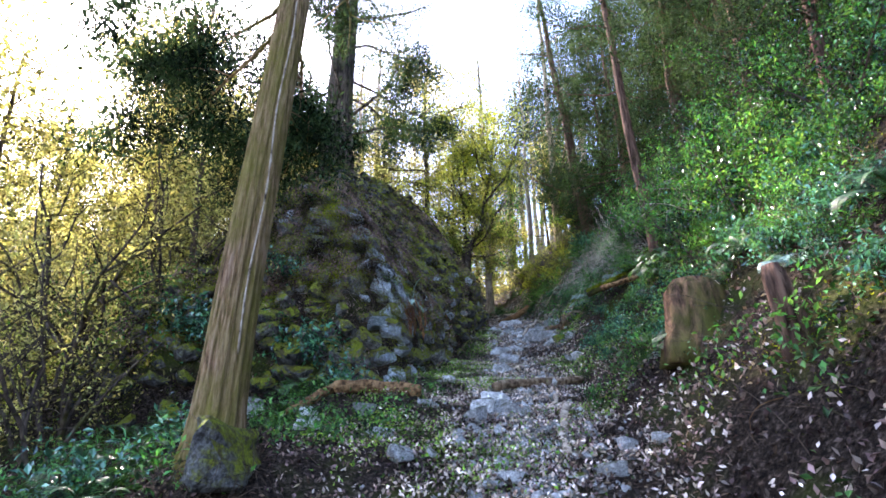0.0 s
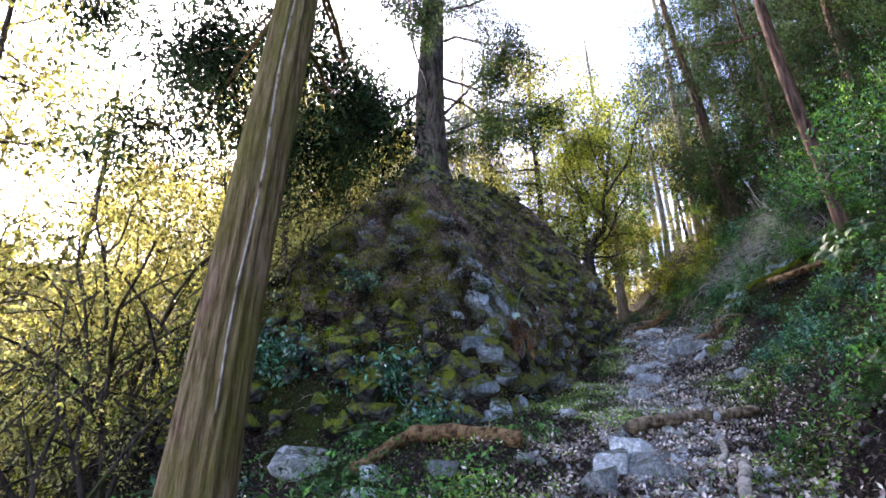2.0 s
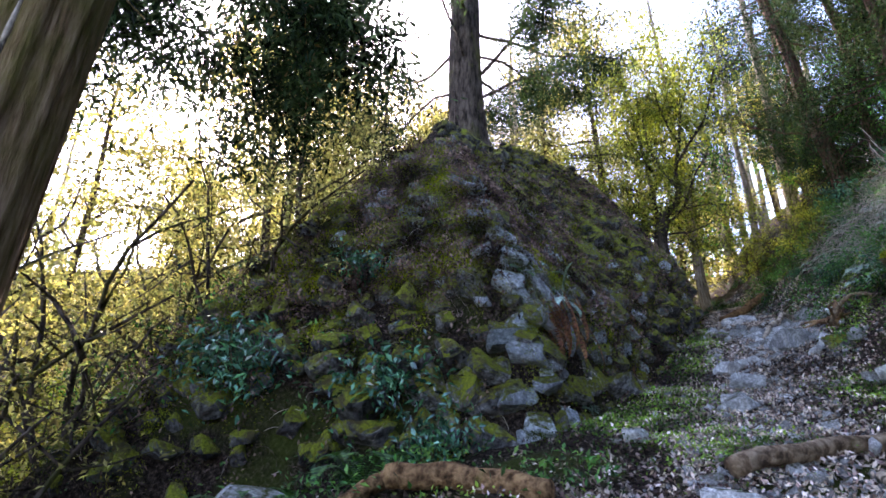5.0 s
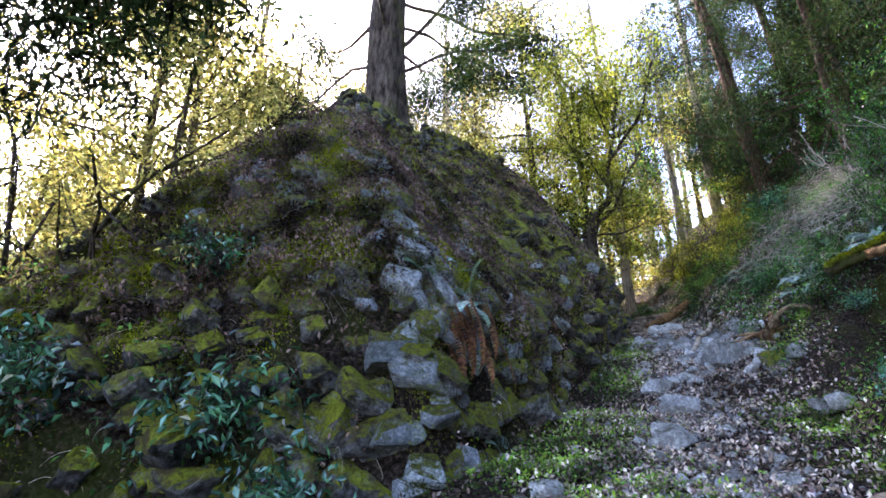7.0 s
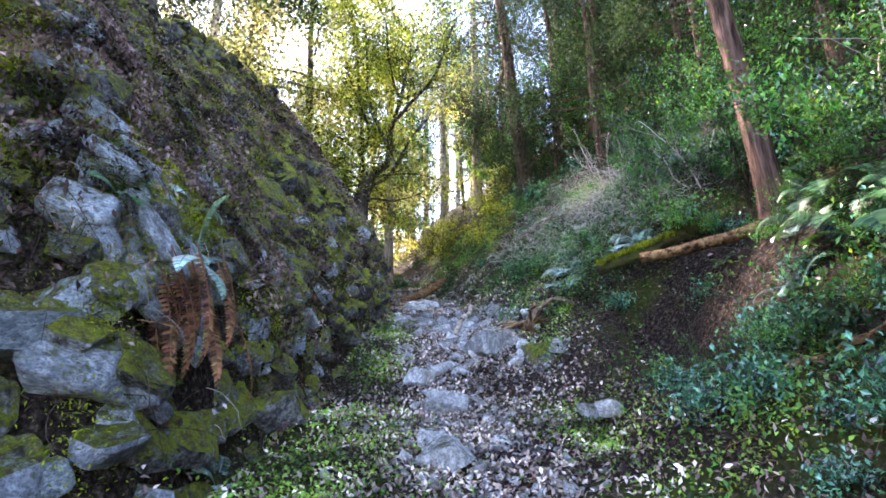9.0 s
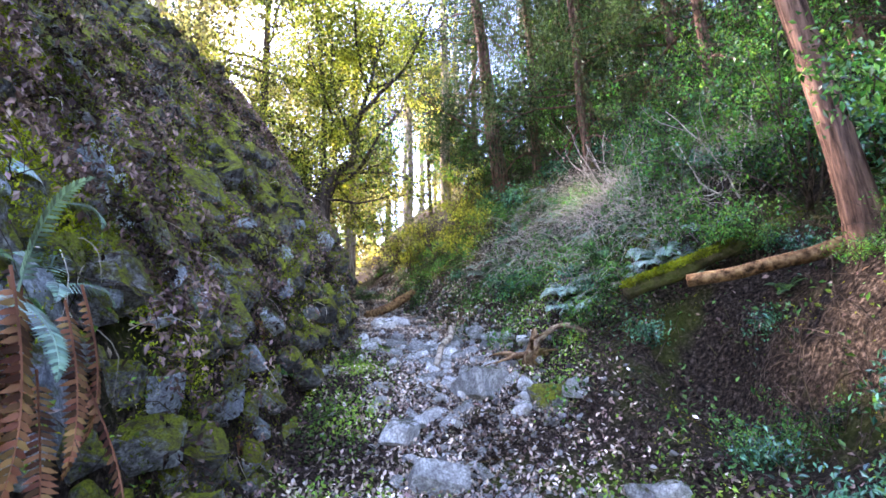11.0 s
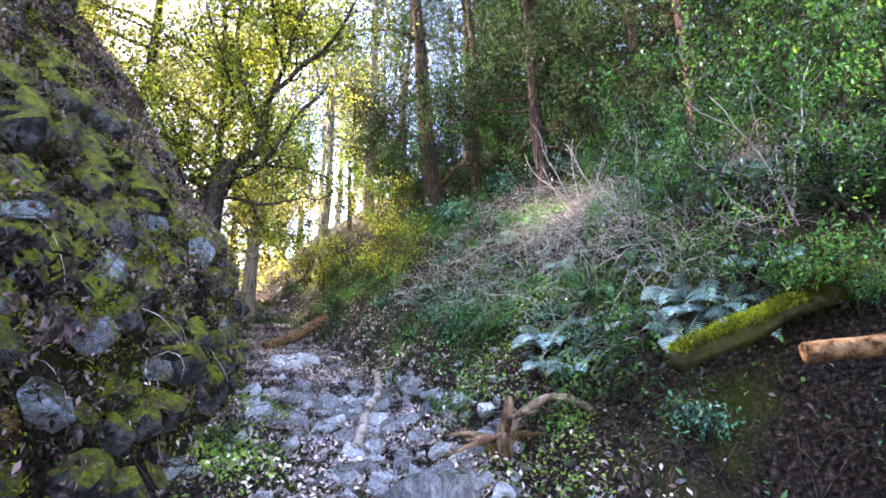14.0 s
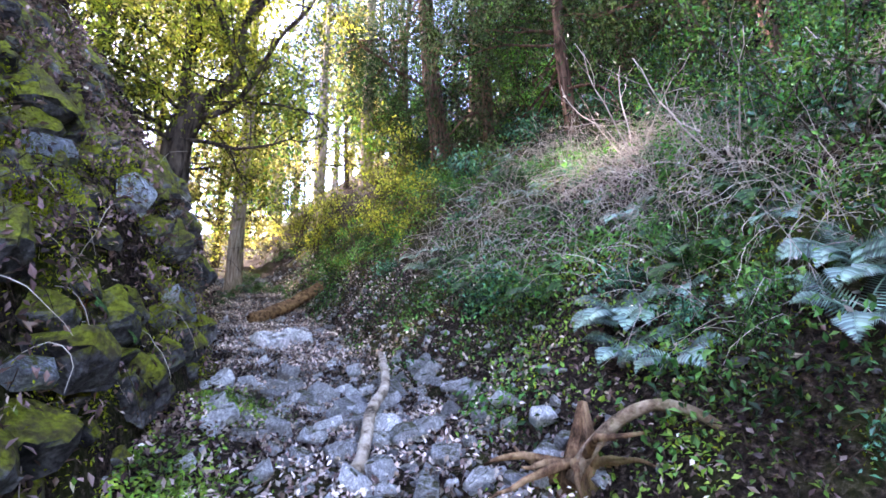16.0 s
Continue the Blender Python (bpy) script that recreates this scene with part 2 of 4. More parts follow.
def land(x, y):
    x, y = np.asarray(x, float), np.asarray(y, float)
    z = np.interp(y, ZY, ZZ)
    d = x - np.interp(y, XR[:, 0], XR[:, 1])
    bank = np.where(d < 0, 0, np.where(d < 2.2, 1.15 * d, 2.53 + 0.72 * (d - 2.2)))
    bank = np.where(d > 30, 2.53 + 0.72 * 27.8 + 0.2 * (d - 30), bank)
    dl = np.maximum(0, -3.4 - x)
    left = -0.12 * np.minimum(dl, 8) + 0.35 * np.clip(dl - 22, 0, 40)
    dip = -0.10 * np.exp(-((x - path_x(y)) / 0.7) ** 2)
    hump = 0.35 * np.exp(-((x + 3.1) ** 2 + (y - 4.75) ** 2) / 0.8)
    hump = hump + 0.2 * np.exp(-((x + 2.65) / 0.95) ** 2 - ((y - 7.8) / 0.5) ** 2)
    dip = dip - 0.7 * np.exp(-((x - 1.35) / 0.42) ** 2 - ((y - 12.9) / 1.2) ** 2)
    dip = dip - 0.5 * np.exp(-((x - 1.45) / 0.4) ** 2 - ((y - 14.0) / 0.6) ** 2) - 0.6 * np.exp(-((x - 2.3) / 0.9) ** 2 - ((y - 13.6) / 0.9) ** 2)
    m = mound_rise(x, y)
    soft = np.clip(np.abs(x - path_x(y)) / 1.2, 0.25, 1.0)
    return z + bank + left + dip + hump + np.maximum(m, 0) + bumps(x, y) * soft * np.where(m > 0, 2.0, 1.0)


def gz(x, y):
    return float(land(x, y))


def slope_normal(x, y, e=0.15):
    n = Vector((gz(x - e, y) - gz(x + e, y), gz(x, y - e) - gz(x, y + e), 2 * e))
    return n.normalized()


# ---- mesh helpers ----
def mesh_from(name, verts, faces, material, smooth=False):
    me = bpy.data.meshes.new(name)
    me.from_pydata([tuple(v) for v in verts] if not isinstance(verts, np.ndarray) else verts.tolist(), [], faces if not isinstance(faces, np.ndarray) else faces.tolist())
    me.materials.append(material)
    if smooth:
        me.polygons.foreach_set("use_smooth", [True] * len(me.polygons))
    me.update()
    return me


def part(name, me, parent, label=""):
    ob = new(name, me)
    ob.parent = parent
    if label:
        tagged(ob, label)
    return ob


def thing(name, x, y, z, label, category, group="", kind=""):
    e = new(name)
    e.location = (x, y, z)
    e.empty_display_size = 0.2
    return tagged(e, label, category, group, kind)


def tube(points, radii, sides=10, rough=0.0, seed=0, cap=True, ridges=0):
    """Vertices and faces of a tapered, slightly uneven tube along points."""
    r = np.random.RandomState(seed)
    P = np.array(points, float)
    R = np.array(radii, float)
    verts, faces = [], []
    T = np.gradient(P, axis=0)
    T /= np.linalg.norm(T, axis=1)[:, None] + 1e-9
    ref = np.array([1.0, 0, 0]) if abs(T[0][0]) < 0.8 else np.array([0, 1.0, 0])
    a = np.cross(T[0], ref)
    a /= np.linalg.norm(a)
    ang = np.linspace(0, 2 * np.pi, sides, endpoint=False)
    prof = 1 + rough * r.uniform(-1, 1, sides)
    drift = r.uniform(-1, 1, sides)
    if ridges:
        prof = prof + 0.05 * np.sin(ang * ridges + r.uniform(0, 6)) + 0.035 * np.sin(ang * (ridges * 2 + 1) + 1)
    for i in range(len(P)):
        a = a - T[i] * (a @ T[i])
        a /= np.linalg.norm(a)
        b = np.cross(T[i], a)
        drift = 0.8 * drift + 0.4 * r.uniform(-1, 1, sides)
        prof_i = prof + 0.6 * rough * drift
        for k in range(sides):
            verts.append(P[i] + R[i] * prof_i[k] * (a * np.cos(ang[k]) + b * np.sin(ang[k])))
    for i in range(len(P) - 1):
        for k in range(sides):
            k2 = (k + 1) % sides
            faces.append((i * sides + k, i * sides + k2, (i + 1) * sides + k2, (i + 1) * sides + k))
    if cap:
        n = len(verts)
        verts += [P[0] - T[0] * R[0] * 0.05, P[-1] + T[-1] * R[-1] * 0.3]
        m = (len(P) - 1) * sides
        for k in range(sides):
            k2 = (k + 1) % sides
            faces.append((n, k2, k))
            faces.append((n + 1, m + k, m + k2))
    return verts, faces


def joined(pieces):
    V, F = [], []
    for v, f in pieces:
        o = len(V)
        V += list(v)
        F += [tuple(i + o for i in q) for q in f]
    return V, F


def wander(start, heading, length, steps, wobble, seed, lift=0.0):
    """Points of a crooked line."""
    r = np.random.RandomState(seed)
    p, d = np.array(start, float), np.array(heading, float)
    d /= np.linalg.norm(d)
    out = [p.copy()]
    for _ in range(steps):
        d = d + r.normal(0, wobble, 3) + np.array([0, 0, lift])
        d /= np.linalg.norm(d)
        p = p + d * length / steps
        out.append(p.copy())
    return out


def leaves(centres, size, seed, droop=0.3, aspect=0.45, along=None, fold=0.25):
    """Many small folded leaves: two triangles pairs each; arrays of vertices and faces."""
    r = np.random.RandomState(seed)
    C = np.asarray(centres, float)
    n = len(C)
    d = r.normal(0, 1, (n, 3)) if along is None else np.asarray(along, float) + r.normal(0, 0.35, (n, 3))
    d[:, 2] -= droop
    d /= np.linalg.norm(d, axis=1)[:, None]
    up = r.normal(0, 0.5, (n, 3)) + np.array([0, 0, 1.0])
    w = np.cross(d, up)
    w /= np.linalg.norm(w, axis=1)[:, None] + 1e-9
    nn = np.cross(w, d)
    L = (size * r.uniform(0.6, 1.3, n))[:, None]
    W = L * aspect
    base, tip = C - d * L * 0.5, C + d * L * 0.5
    lft = C + w * W * 0.5 + nn * W * fold - d * L * 0.05
    rgt = C - w * W * 0.5 + nn * W * fold - d * L * 0.05
    V = np.stack([base, rgt, tip, lft], 1).reshape(-1, 3)
    i = np.arange(n) * 4
    F = np.concatenate([np.stack([i, i + 1, i + 2], 1), np.stack([i, i + 2, i + 3], 1)])
    return V, F


def clump_points(centres, count, spread, seed, flat=0.6):
    r = np.random.RandomState(seed)
    C = np.asarray(centres, float)
    k = r.randint(0, len(C), count)
    return C[k] + r.normal(0, 1, (count, 3)) * spread * np.array([1, 1, flat])


# ---- ground ----
def axis(lo, a, b, hi, step):
    mid = list(np.arange(a, b, step))
    out, v, g = [], b, step
    while v < hi:
        out.append(v)
        g *= 1.12
        v += g
    neg, v, g = [], a, step
    while v > lo:
        g *= 1.12
        v -= g
        neg.append(v)
    return np.array(neg[::-1] + mid + out + [hi])


gx, gy = axis(-180, -9, 5.5, 180, 0.13), axis(-120, -2, 25, 260, 0.13)
GX, GY = np.meshgrid(gx, gy)
GZ = land(GX, GY)
GZ = GZ - 0.13 * np.clip(mound_rise(GX, GY) / 0.4, 0, 1)  # soil lies behind the wall's stones
gv = np.stack([GX, GY, GZ], -1).reshape(-1, 3)
nxg = len(gx)
ii = (np.arange(len(gy) - 1)[:, None] * nxg + np.arange(nxg - 1)[None, :]).ravel()
gf = np.stack([ii, ii + 1, ii + 1 + nxg, ii + nxg], 1)
ground = new("ground", mesh_from("ground", gv, gf, M_GROUND, True))
tagged(ground, "brown forest floor of soil, moss and fallen leaves", "ground", kind="structure")


# ---- trees ----
def limb_tree(name, x, y, height, r0, bark, label, lean=(0, 0), crown=None, seed=1, sides=14, ridges=0, flare=1.5, steps=14, wobble=0.0, limbs=(), sink=0.3, group=""):
    """A trunk with limbs and a crown of leaves; limbs: (height, azimuth, rise, length, radius)."""
    z = gz(x, y)
    t = thing(name, x, y, z, label, "tree", group)
    r = np.random.RandomState(seed)
    hs = np.concatenate([[-sink, 0, 0.15, 0.4], np.linspace(0.8, height, steps)])
    pts = [np.array([lean[0] * h + wobble * math.sin(h * 0.9 + seed), lean[1] * h + wobble * math.cos(h * 0.7 + seed), h]) for h in hs]
    rad = [r0 * (1 + (flare - 1) * math.exp(-max(h, 0) / 0.3)) * (1 - 0.72 * max(h, 0) / height) for h in hs]
    part("trunk", mesh_from(name + "_trunk", *tube(pts, rad, sides, 0.05, seed, True, ridges), bark, True), t)
    tips = []
    for k, (h, az, rise, length, rr) in enumerate(limbs):
        base = np.array([np.interp(h, hs, [p[i] for p in pts]) for i in range(3)])
        head = (math.sin(az) * math.cos(rise), math.cos(az) * math.cos(rise), math.sin(rise))
        line = wander(base, head, length, 7, 0.16, seed * 31 + k)
        pieces = [tube(line, np.linspace(rr, rr * 0.25, len(line)), 7, 0.06, seed + k)]
        for j in range(3):
            b = line[3 + j]
            sub = wander(b, np.array(head) + r.normal(0, 0.6, 3), length * 0.45, 5, 0.2, seed * 17 + k * 5 + j)
            pieces.append(tube(sub, np.linspace(rr * 0.35, rr * 0.08, len(sub)), 5, 0.05, j))
            tips += sub[2:]
        tips += line[4:]
        part("branch", mesh_from(name + "_branch", *joined(pieces), bark, True), t)
    if crown:
        mat, count, size, spread, flat = crown[:5]
        if len(crown) > 5:  # thick drooping sprays on the lowest limbs
            C = clump_points(tips[:crown[5]], 20000, 0.22, seed + 6, 0.9)
            part("spray", mesh_from(name + "_spray", *leaves(C, 0.1, seed + 7, 0.6, 0.3), mat), t)
        thin = 0.2 if mat is M_CEDARLEAF else 0.45
        C = clump_points(tips, count, spread, seed + 5, flat)
        part("crown", mesh_from(name + "_crown", *leaves(C, size, seed + 9, 0.5 if thin < 0.3 else 0.3, thin), mat), t)
    return t


def ring_limbs(lo, hi, count, length, radius, seed, rise=(-0.3, 0.4), taper=0.6):
    r = np.random.RandomState(seed)
    out = []
    for k in range(count):
        u = k / max(count - 1, 1)
        out.append((lo + (hi - lo) * u, r.uniform(0, 6.28), r.uniform(*rise), length * (1 - taper * u) * r.uniform(0.7, 1.2), radius * (1 - 0.5 * u)))
    return out


near_cedar = limb_tree("cedar_tree", -3.08, 4.75, 17, 0.222, M_CEDAR, "tall cedar with stringy bark and moss on its lower trunk", (0.028, 0.037), (M_CEDARLEAF, 26000, 0.1, 0.25, 0.7, 96), 3, 84, 9, 1.3, 60, 0.02, [(4.4, -0.8, -0.15, 3.0, 0.03), (5.2, -1.3, -0.1, 2.8, 0.03), (5.6, -0.45, -0.1, 3.4, 0.03), (6.1, -1.8, 0.0, 2.5, 0.03), (5.4, -0.1, 0.05, 3.4, 0.03), (6.0, -0.9, 0.0, 4.2, 0.035)] + ring_limbs(7.0, 16, 12, 2.6, 0.045, 4))
vine_line = [(-3.08 + 0.028 * h + 0.02 * math.sin(3 * h) + 0.165, 4.75 + 0.037 * h - 0.155, gz(-3.08, 4.75) + h) for h in np.linspace(0.9, 5.2, 26)]
vine = new("vine", mesh_from("vine", *tube(vine_line, [0.009 + 0.003 * math.sin(9 * i) for i in range(26)], 6), M_DRIFT, True))
tagged(vine, "thin pale dead vine climbing the cedar trunk", "vine")
tall_cedar = limb_tree("cedar_tree", -6.35, 14.5, 18, 0.47, M_DARKBARK, "dark cedar rooted on the crest of the stone bank", (-0.01, 0.01), (M_CEDARLEAF, 70000, 0.10, 0.36, 0.5, 90), 8, 44, 7, 1.5, 30, 0.03, [(1.6, 1.9, 0.25, 3.2, 0.05), (2.3, -1.5, -0.1, 3.6, 0.05), (2.8, 2.6, 0.3, 3.4, 0.05), (3.3, 0.9, 0.1, 3.8, 0.05)] + ring_limbs(2.4, 17, 26, 4.4, 0.06, 5))


def crooked_tree(x, y):
    """A dark leaning tree that forks low, with one bare bough over the path."""
    z = gz(x, y)
    t = thing("crooked_tree", x, y, z, "crooked dark broadleaf tree with yellow-green leaves beside the path", "tree")
    H = 9.35 - z
    trunk = [(-0.1, 0, -0.4), (-0.08, 0, 0.3), (-0.02, 0, H * 0.45), (-0.03, 0.05, H * 0.8), (0.08, 0.1, H), (0.2, 0.1, H + 0.35)]
    part("trunk", mesh_from("crooked_trunk", *tube(trunk, [0.28, 0.22, 0.18, 0.165, 0.16, 0.12], 18, 0.12, 5, True, 4), M_DARKBARK, True), t)
    fork = np.array(trunk[4])
    stem = [fork + np.array(p) for p in ((-0.06, 0, -0.6), (-0.1, 0, 0.1), (-0.14, 0.05, 1.0), (-0.2, 0.1, 2.2), (-0.38, 0.15, 3.6), (-0.6, 0.2, 5.2), (-0.7, 0.2, 6.6))]
    arm = [fork + np.array(p) for p in ((0.05, 0, 0.1), (0.3, 0, 0.42), (0.52, -0.05, 0.55), (0.62, -0.05, 1.0), (0.6, 0, 1.6), (0.85, 0.1, 2.6), (1.05, 0.15, 3.8), (1.2, 0.2, 5.2))]
    lines = [(stem, 0.085, "slender upright stem"), (arm, 0.115, "thick arm bent out of the fork"),
             (wander(fork + np.array([0.1, -0.05, 0.0]), (1.0, -0.3, -0.12), 2.6, 11, 0.15, 303, 0.05), 0.055, "bare crooked bough over the path"),
             (wander(np.array(trunk[3]), (1.0, -0.3, 0.15), 1.9, 11, 0.15, 304, -0.02), 0.032, "bare crooked bough over the path")]
    r = np.random.RandomState(12)
    tips = []
    for k, (base, head, length, rr) in enumerate([(arm[3], (-0.6, -0.2, 0.9), 3.4, 0.06), (arm[4], (0.8, -0.3, 0.7), 3.2, 0.055), (arm[5], (-0.3, -0.5, 0.8), 2.8, 0.04), (arm[5], (0.9, 0.4, 0.5), 2.6, 0.04), (arm[6], (0.6, -0.5, 0.7), 2.4, 0.03), (arm[4], (0.1, 0.9, 0.6), 2.8, 0.04), (arm[6], (-0.7, 0.3, 0.8), 2.2, 0.03)]
                                                 + [(stem[1 + j % 6], (math.sin(2.4 * j), math.cos(2.4 * j), 0.35), 2.7 - 0.08 * j, 0.035) for j in range(13)]
                                                 + [(fork + np.array([0, 0, -0.3]), (-0.95, -0.3, 0.15), 3.0, 0.04), (fork, (-0.8, 0.6, 0.3), 3.2, 0.04), (fork + np.array([0, 0, -0.5]), (-0.6, -0.8, 0.1), 2.4, 0.03)]):
        lines.append((wander(base, head, length, 11, 0.14, 310 + k), rr, ""))
    for k, (line, rr, label) in enumerate(lines):
        pcs = [tube(line, np.linspace(rr, rr * 0.25, len(line)), 9, 0.1, k)]
        n = len(line)
        for j in range(8):
            q = min(n - 2, 2 + j * n // 10)
            head = np.array(line[q + 1]) - np.array(line[q])
            head = head / (np.linalg.norm(head) + 1e-6)
            sub = wander(line[q], head + r.normal(0, 0.7, 3) * np.array([1, 1, 0.6]), r.uniform(0.5, 1.4), 7, 0.2, 400 + k * 9 + j)
            pcs.append(tube(sub, np.linspace(min(rr * 0.3, 0.02), 0.004, 8), 5, 0.05, j))
            if k not in (2, 3):
                tips += sub[2:]
        if k > 3:
            tips += list(line[4:])
        part("bough", mesh_from("bough", *joined(pcs), M_DARKBARK, True), t, label)
    C = clump_points(tips, 64000, 0.36, 31, 0.4)
    part("crown", mesh_from("crooked_crown", *leaves(C, 0.075, 32, 0.15), M_YELLOWLEAF), t)
    return t


crooked_tree(-3.2, 20.25)
bank_cedar = limb_tree("cedar_tree", 2.42, 12.8, 14, 0.135, M_CEDAR_RED, "slender reddish cedar leaning out from the steep bank", (-0.045, 0.03), (M_CEDARLEAF, 12000, 0.12, 0.35, 0.5), 14, 18, 7, 1.35, 20, 0.03, ring_limbs(5.0, 13.5, 13, 2.4, 0.03, 6))
mid_tree = limb_tree("cedar_tree", 1.95, 25.6, 15, 0.27, M_CEDAR_RED, "reddish cedar on the bank above the bend of the path", (-0.1, -0.06), (M_CEDARLEAF, 40000, 0.12, 0.42, 0.6), 15, 18, 7, 1.4, 20, 0.05, ring_limbs(1.8, 14, 28, 4.0, 0.05, 7, (-0.5, 0.15)))
sunlit = limb_tree("cedar_tree", -3.1, 27.0, 16, 0.19, M_PALEBARK, "sunlit pale cedar trunk beyond the bend", (-0.01, 0), (M_YELLOWLEAF, 5000, 0.16, 0.5, 0.5), 16, 16, 7, 1.3, 18, 0.03, ring_limbs(5, 15, 12, 2.6, 0.05, 8))

# woods all round: a few cedars, each built once and repeated
FAR_LABELS = ("distant dark-foliaged cedar on the wooded slope", "distant cedar with a bare straight trunk", "distant leafy tree catching the sunlight", "distant slim tree with sparse pale leaves")
far_kinds = []
for k, (mat, leafm, n, lo) in enumerate(((M_CEDAR_RED, M_CEDARLEAF, 10000, 2.6), (M_PALEBARK, M_CEDARLEAF, 6500, 6.5), (M_TWIG, M_PALELEAF, 10000, 1.4), (M_TWIG, M_BROADLEAF, 4500, 2.2))):
    h = (17, 19, 11, 9)[k]
    far_kinds.append(limb_tree("woodland_tree", -30 + 3 * k, 60, h, (0.24, 0.22, 0.13, 0.09)[k], mat, FAR_LABELS[k], (0.0, 0.0), (leafm, n, (0.2, 0.2, 0.14, 0.17)[k], (0.5, 0.5, 0.5, 0.6)[k], 0.6), 40 + k, 10, 5, 1.4, 10, 0.06, ring_limbs(lo, h * 0.95, 18, (2.8, 2.6, 3.0, 2.4)[k], 0.05, 20 + k), group="trees of the surrounding wood"))


def plant(kind, x, y, scale, turn, sink=0.1):
    c = copy_thing(kind, pose(x, y, gz(x, y) - sink, 0, 0, turn))
    c.scale = (scale, scale, scale)
    return c


rw = random.Random(5)
WOODS = []
for k in range(52):  # hillside to the right and ahead
    WOODS.append((rw.choice((0, 0, 1, 3, 3)), rw.uniform(7.5, 26), rw.uniform(2, 48)))
for k in range(30):  # ahead, past the bend
    WOODS.append((rw.choice((0, 1, 1, 2, 3)), rw.uniform(-8, 4), rw.uniform(31, 60)))
for k in range(16):  # behind the bank, towards the sun: added to keep sunlight off bank and path
    WOODS.append((rw.choice((0, 1, 2)), rw.uniform(-17, -9), rw.uniform(19, 36)))
for k in range(26):  # beyond the sunlit low ground
    WOODS.append((rw.choice((2, 2, 2, 0, 1)), rw.uniform(-46, -30), rw.uniform(-4, 50)))
for k in range(5):  # behind the walker
    WOODS.append((rw.choice((0, 1, 3)), rw.uniform(-14, 12), rw.uniform(-26, -14)))
WOODS += [(2, -5.5, 23), (2, -8, 24), (2, -6.5, 27.5), (2, -5.6, 31), (2, -10.5, 12), (2, -9.5, 15), (2, -9.2, 18), (2, -8.8, 11.5)]
for k in range(22):  # thin sunlit trees behind the bank
    WOODS.append((2, rw.uniform(-20, -10), rw.uniform(15, 36)))
WOODS += [(0, 5.4, 33), (0, 7.5, 26), (0, 8.5, 31), (2, -12.5, 9.0), (2, -14.0, 12.0), (2, -11.0, 5.8), (2, -25, 9), (2, -27, 14), (2, -23, 18), (2, -28, 22)]
dense_cedar = limb_tree("woodland_tree", -18, 60, 13, 0.15, M_CEDAR_RED, "young cedar with dense dark drooping foliage", (-0.03, 0.0), (M_CEDARLEAF, 30000, 0.13, 0.38, 0.8), 47, 10, 5, 1.4, 10, 0.06, ring_limbs(1.1, 12.5, 30, 3.0, 0.04, 27, (-0.5, 0.1)), group="trees of the surrounding wood")
for x, y in ((4.6, 17.8), (4.0, 22.3), (5.4, 13.6), (1.6, 29.5), (5.6, 20.2), (3.4, 26.2), (6.2, 16), (6.6, 24), (5.2, 9.5), (6.0, 6.5), (3.3, 21.0), (2.9, 24.3)):
    plant(dense_cedar, x, y, rw.uniform(0.8, 1.0), rw.uniform(0, 360))
for k, x, y in WOODS:
    if (x > 0 and x - 3.2 < 0.02 * y and y < 26 and k != 3) or (-0.5 < x < 3.2 and y < 30):
        x += 3.4
    plant(far_kinds[k], x, y, rw.uniform(0.75, 1.2), rw.uniform(0, 360))


# ---- shrubs ----
def shrub(name, label, leafm, stems, height, spread, count, size, seed, category="shrub", stem_r=0.012, aspect=0.45, bark=None, group=""):
    t = thing(name, 0, 70, gz(0, 70), label, category, group)
    r = np.random.RandomState(seed)
    tips = []
    for k in range(stems):
        a = r.uniform(0, 6.28)
        line = wander((0.05 * math.cos(a), 0.05 * math.sin(a), -0.08), (math.cos(a) * spread, math.sin(a) * spread, 1.0), height * r.uniform(0.7, 1.15), 8, 0.16, seed * 13 + k)
        pcs = [tube(line, np.linspace(stem_r, stem_r * 0.3, 9), 5, 0.05, k)]
        for j in range(4):
            sub = wander(line[3 + j], r.normal(0, 1, 3) + np.array([0, 0, 0.5]), height * 0.35, 4, 0.2, seed * 7 + k * 9 + j)
            pcs.append(tube(sub, np.linspace(stem_r * 0.5, stem_r * 0.15, 5), 3))
            tips += sub[1:]
        tips += line[4:]
        part("stem", mesh_from(name + "_stem", *joined(pcs), bark or M_TWIG, True), t)
    C = clump_points(tips, count, size * 1.4, seed + 3, 0.8)
    part("foliage", mesh_from(name + "_foliage", *leaves(C, size, seed + 4, 0.25, aspect), leafm), t)
    return t


S_GLOSS = shrub("evergreen_shrub", "dark glossy evergreen shrub with small leaves", M_GLOSSLEAF, 7, 0.8, 0.7, 620, 0.105, 61, group="undergrowth shrubs")
S_GREEN = shrub("leafy_shrub", "fresh green leafy shrub on the slope", M_BROADLEAF, 6, 1.5, 0.6, 2600, 0.058, 62, group="undergrowth shrubs")
S_BIG = shrub("leafy_shrub", "tall loose green shrub with thin stems", M_BROADLEAF, 7, 3.2, 0.45, 5600, 0.07, 63, stem_r=0.022, group="undergrowth shrubs")
S_YEL = shrub("leafy_shrub", "thin yellow-green shrub lit through by the sun", M_YELLOWLEAF, 7, 2.6, 0.45, 3800, 0.06, 64, stem_r=0.02, group="undergrowth shrubs")
S_TWIG = shrub("bare_shrub", "crooked dark shrub with bare stems and few leaves", M_PALELEAF, 5, 3.6, 0.4, 1500, 0.07, 65, stem_r=0.04, bark=M_DARKBARK, group="undergrowth shrubs")
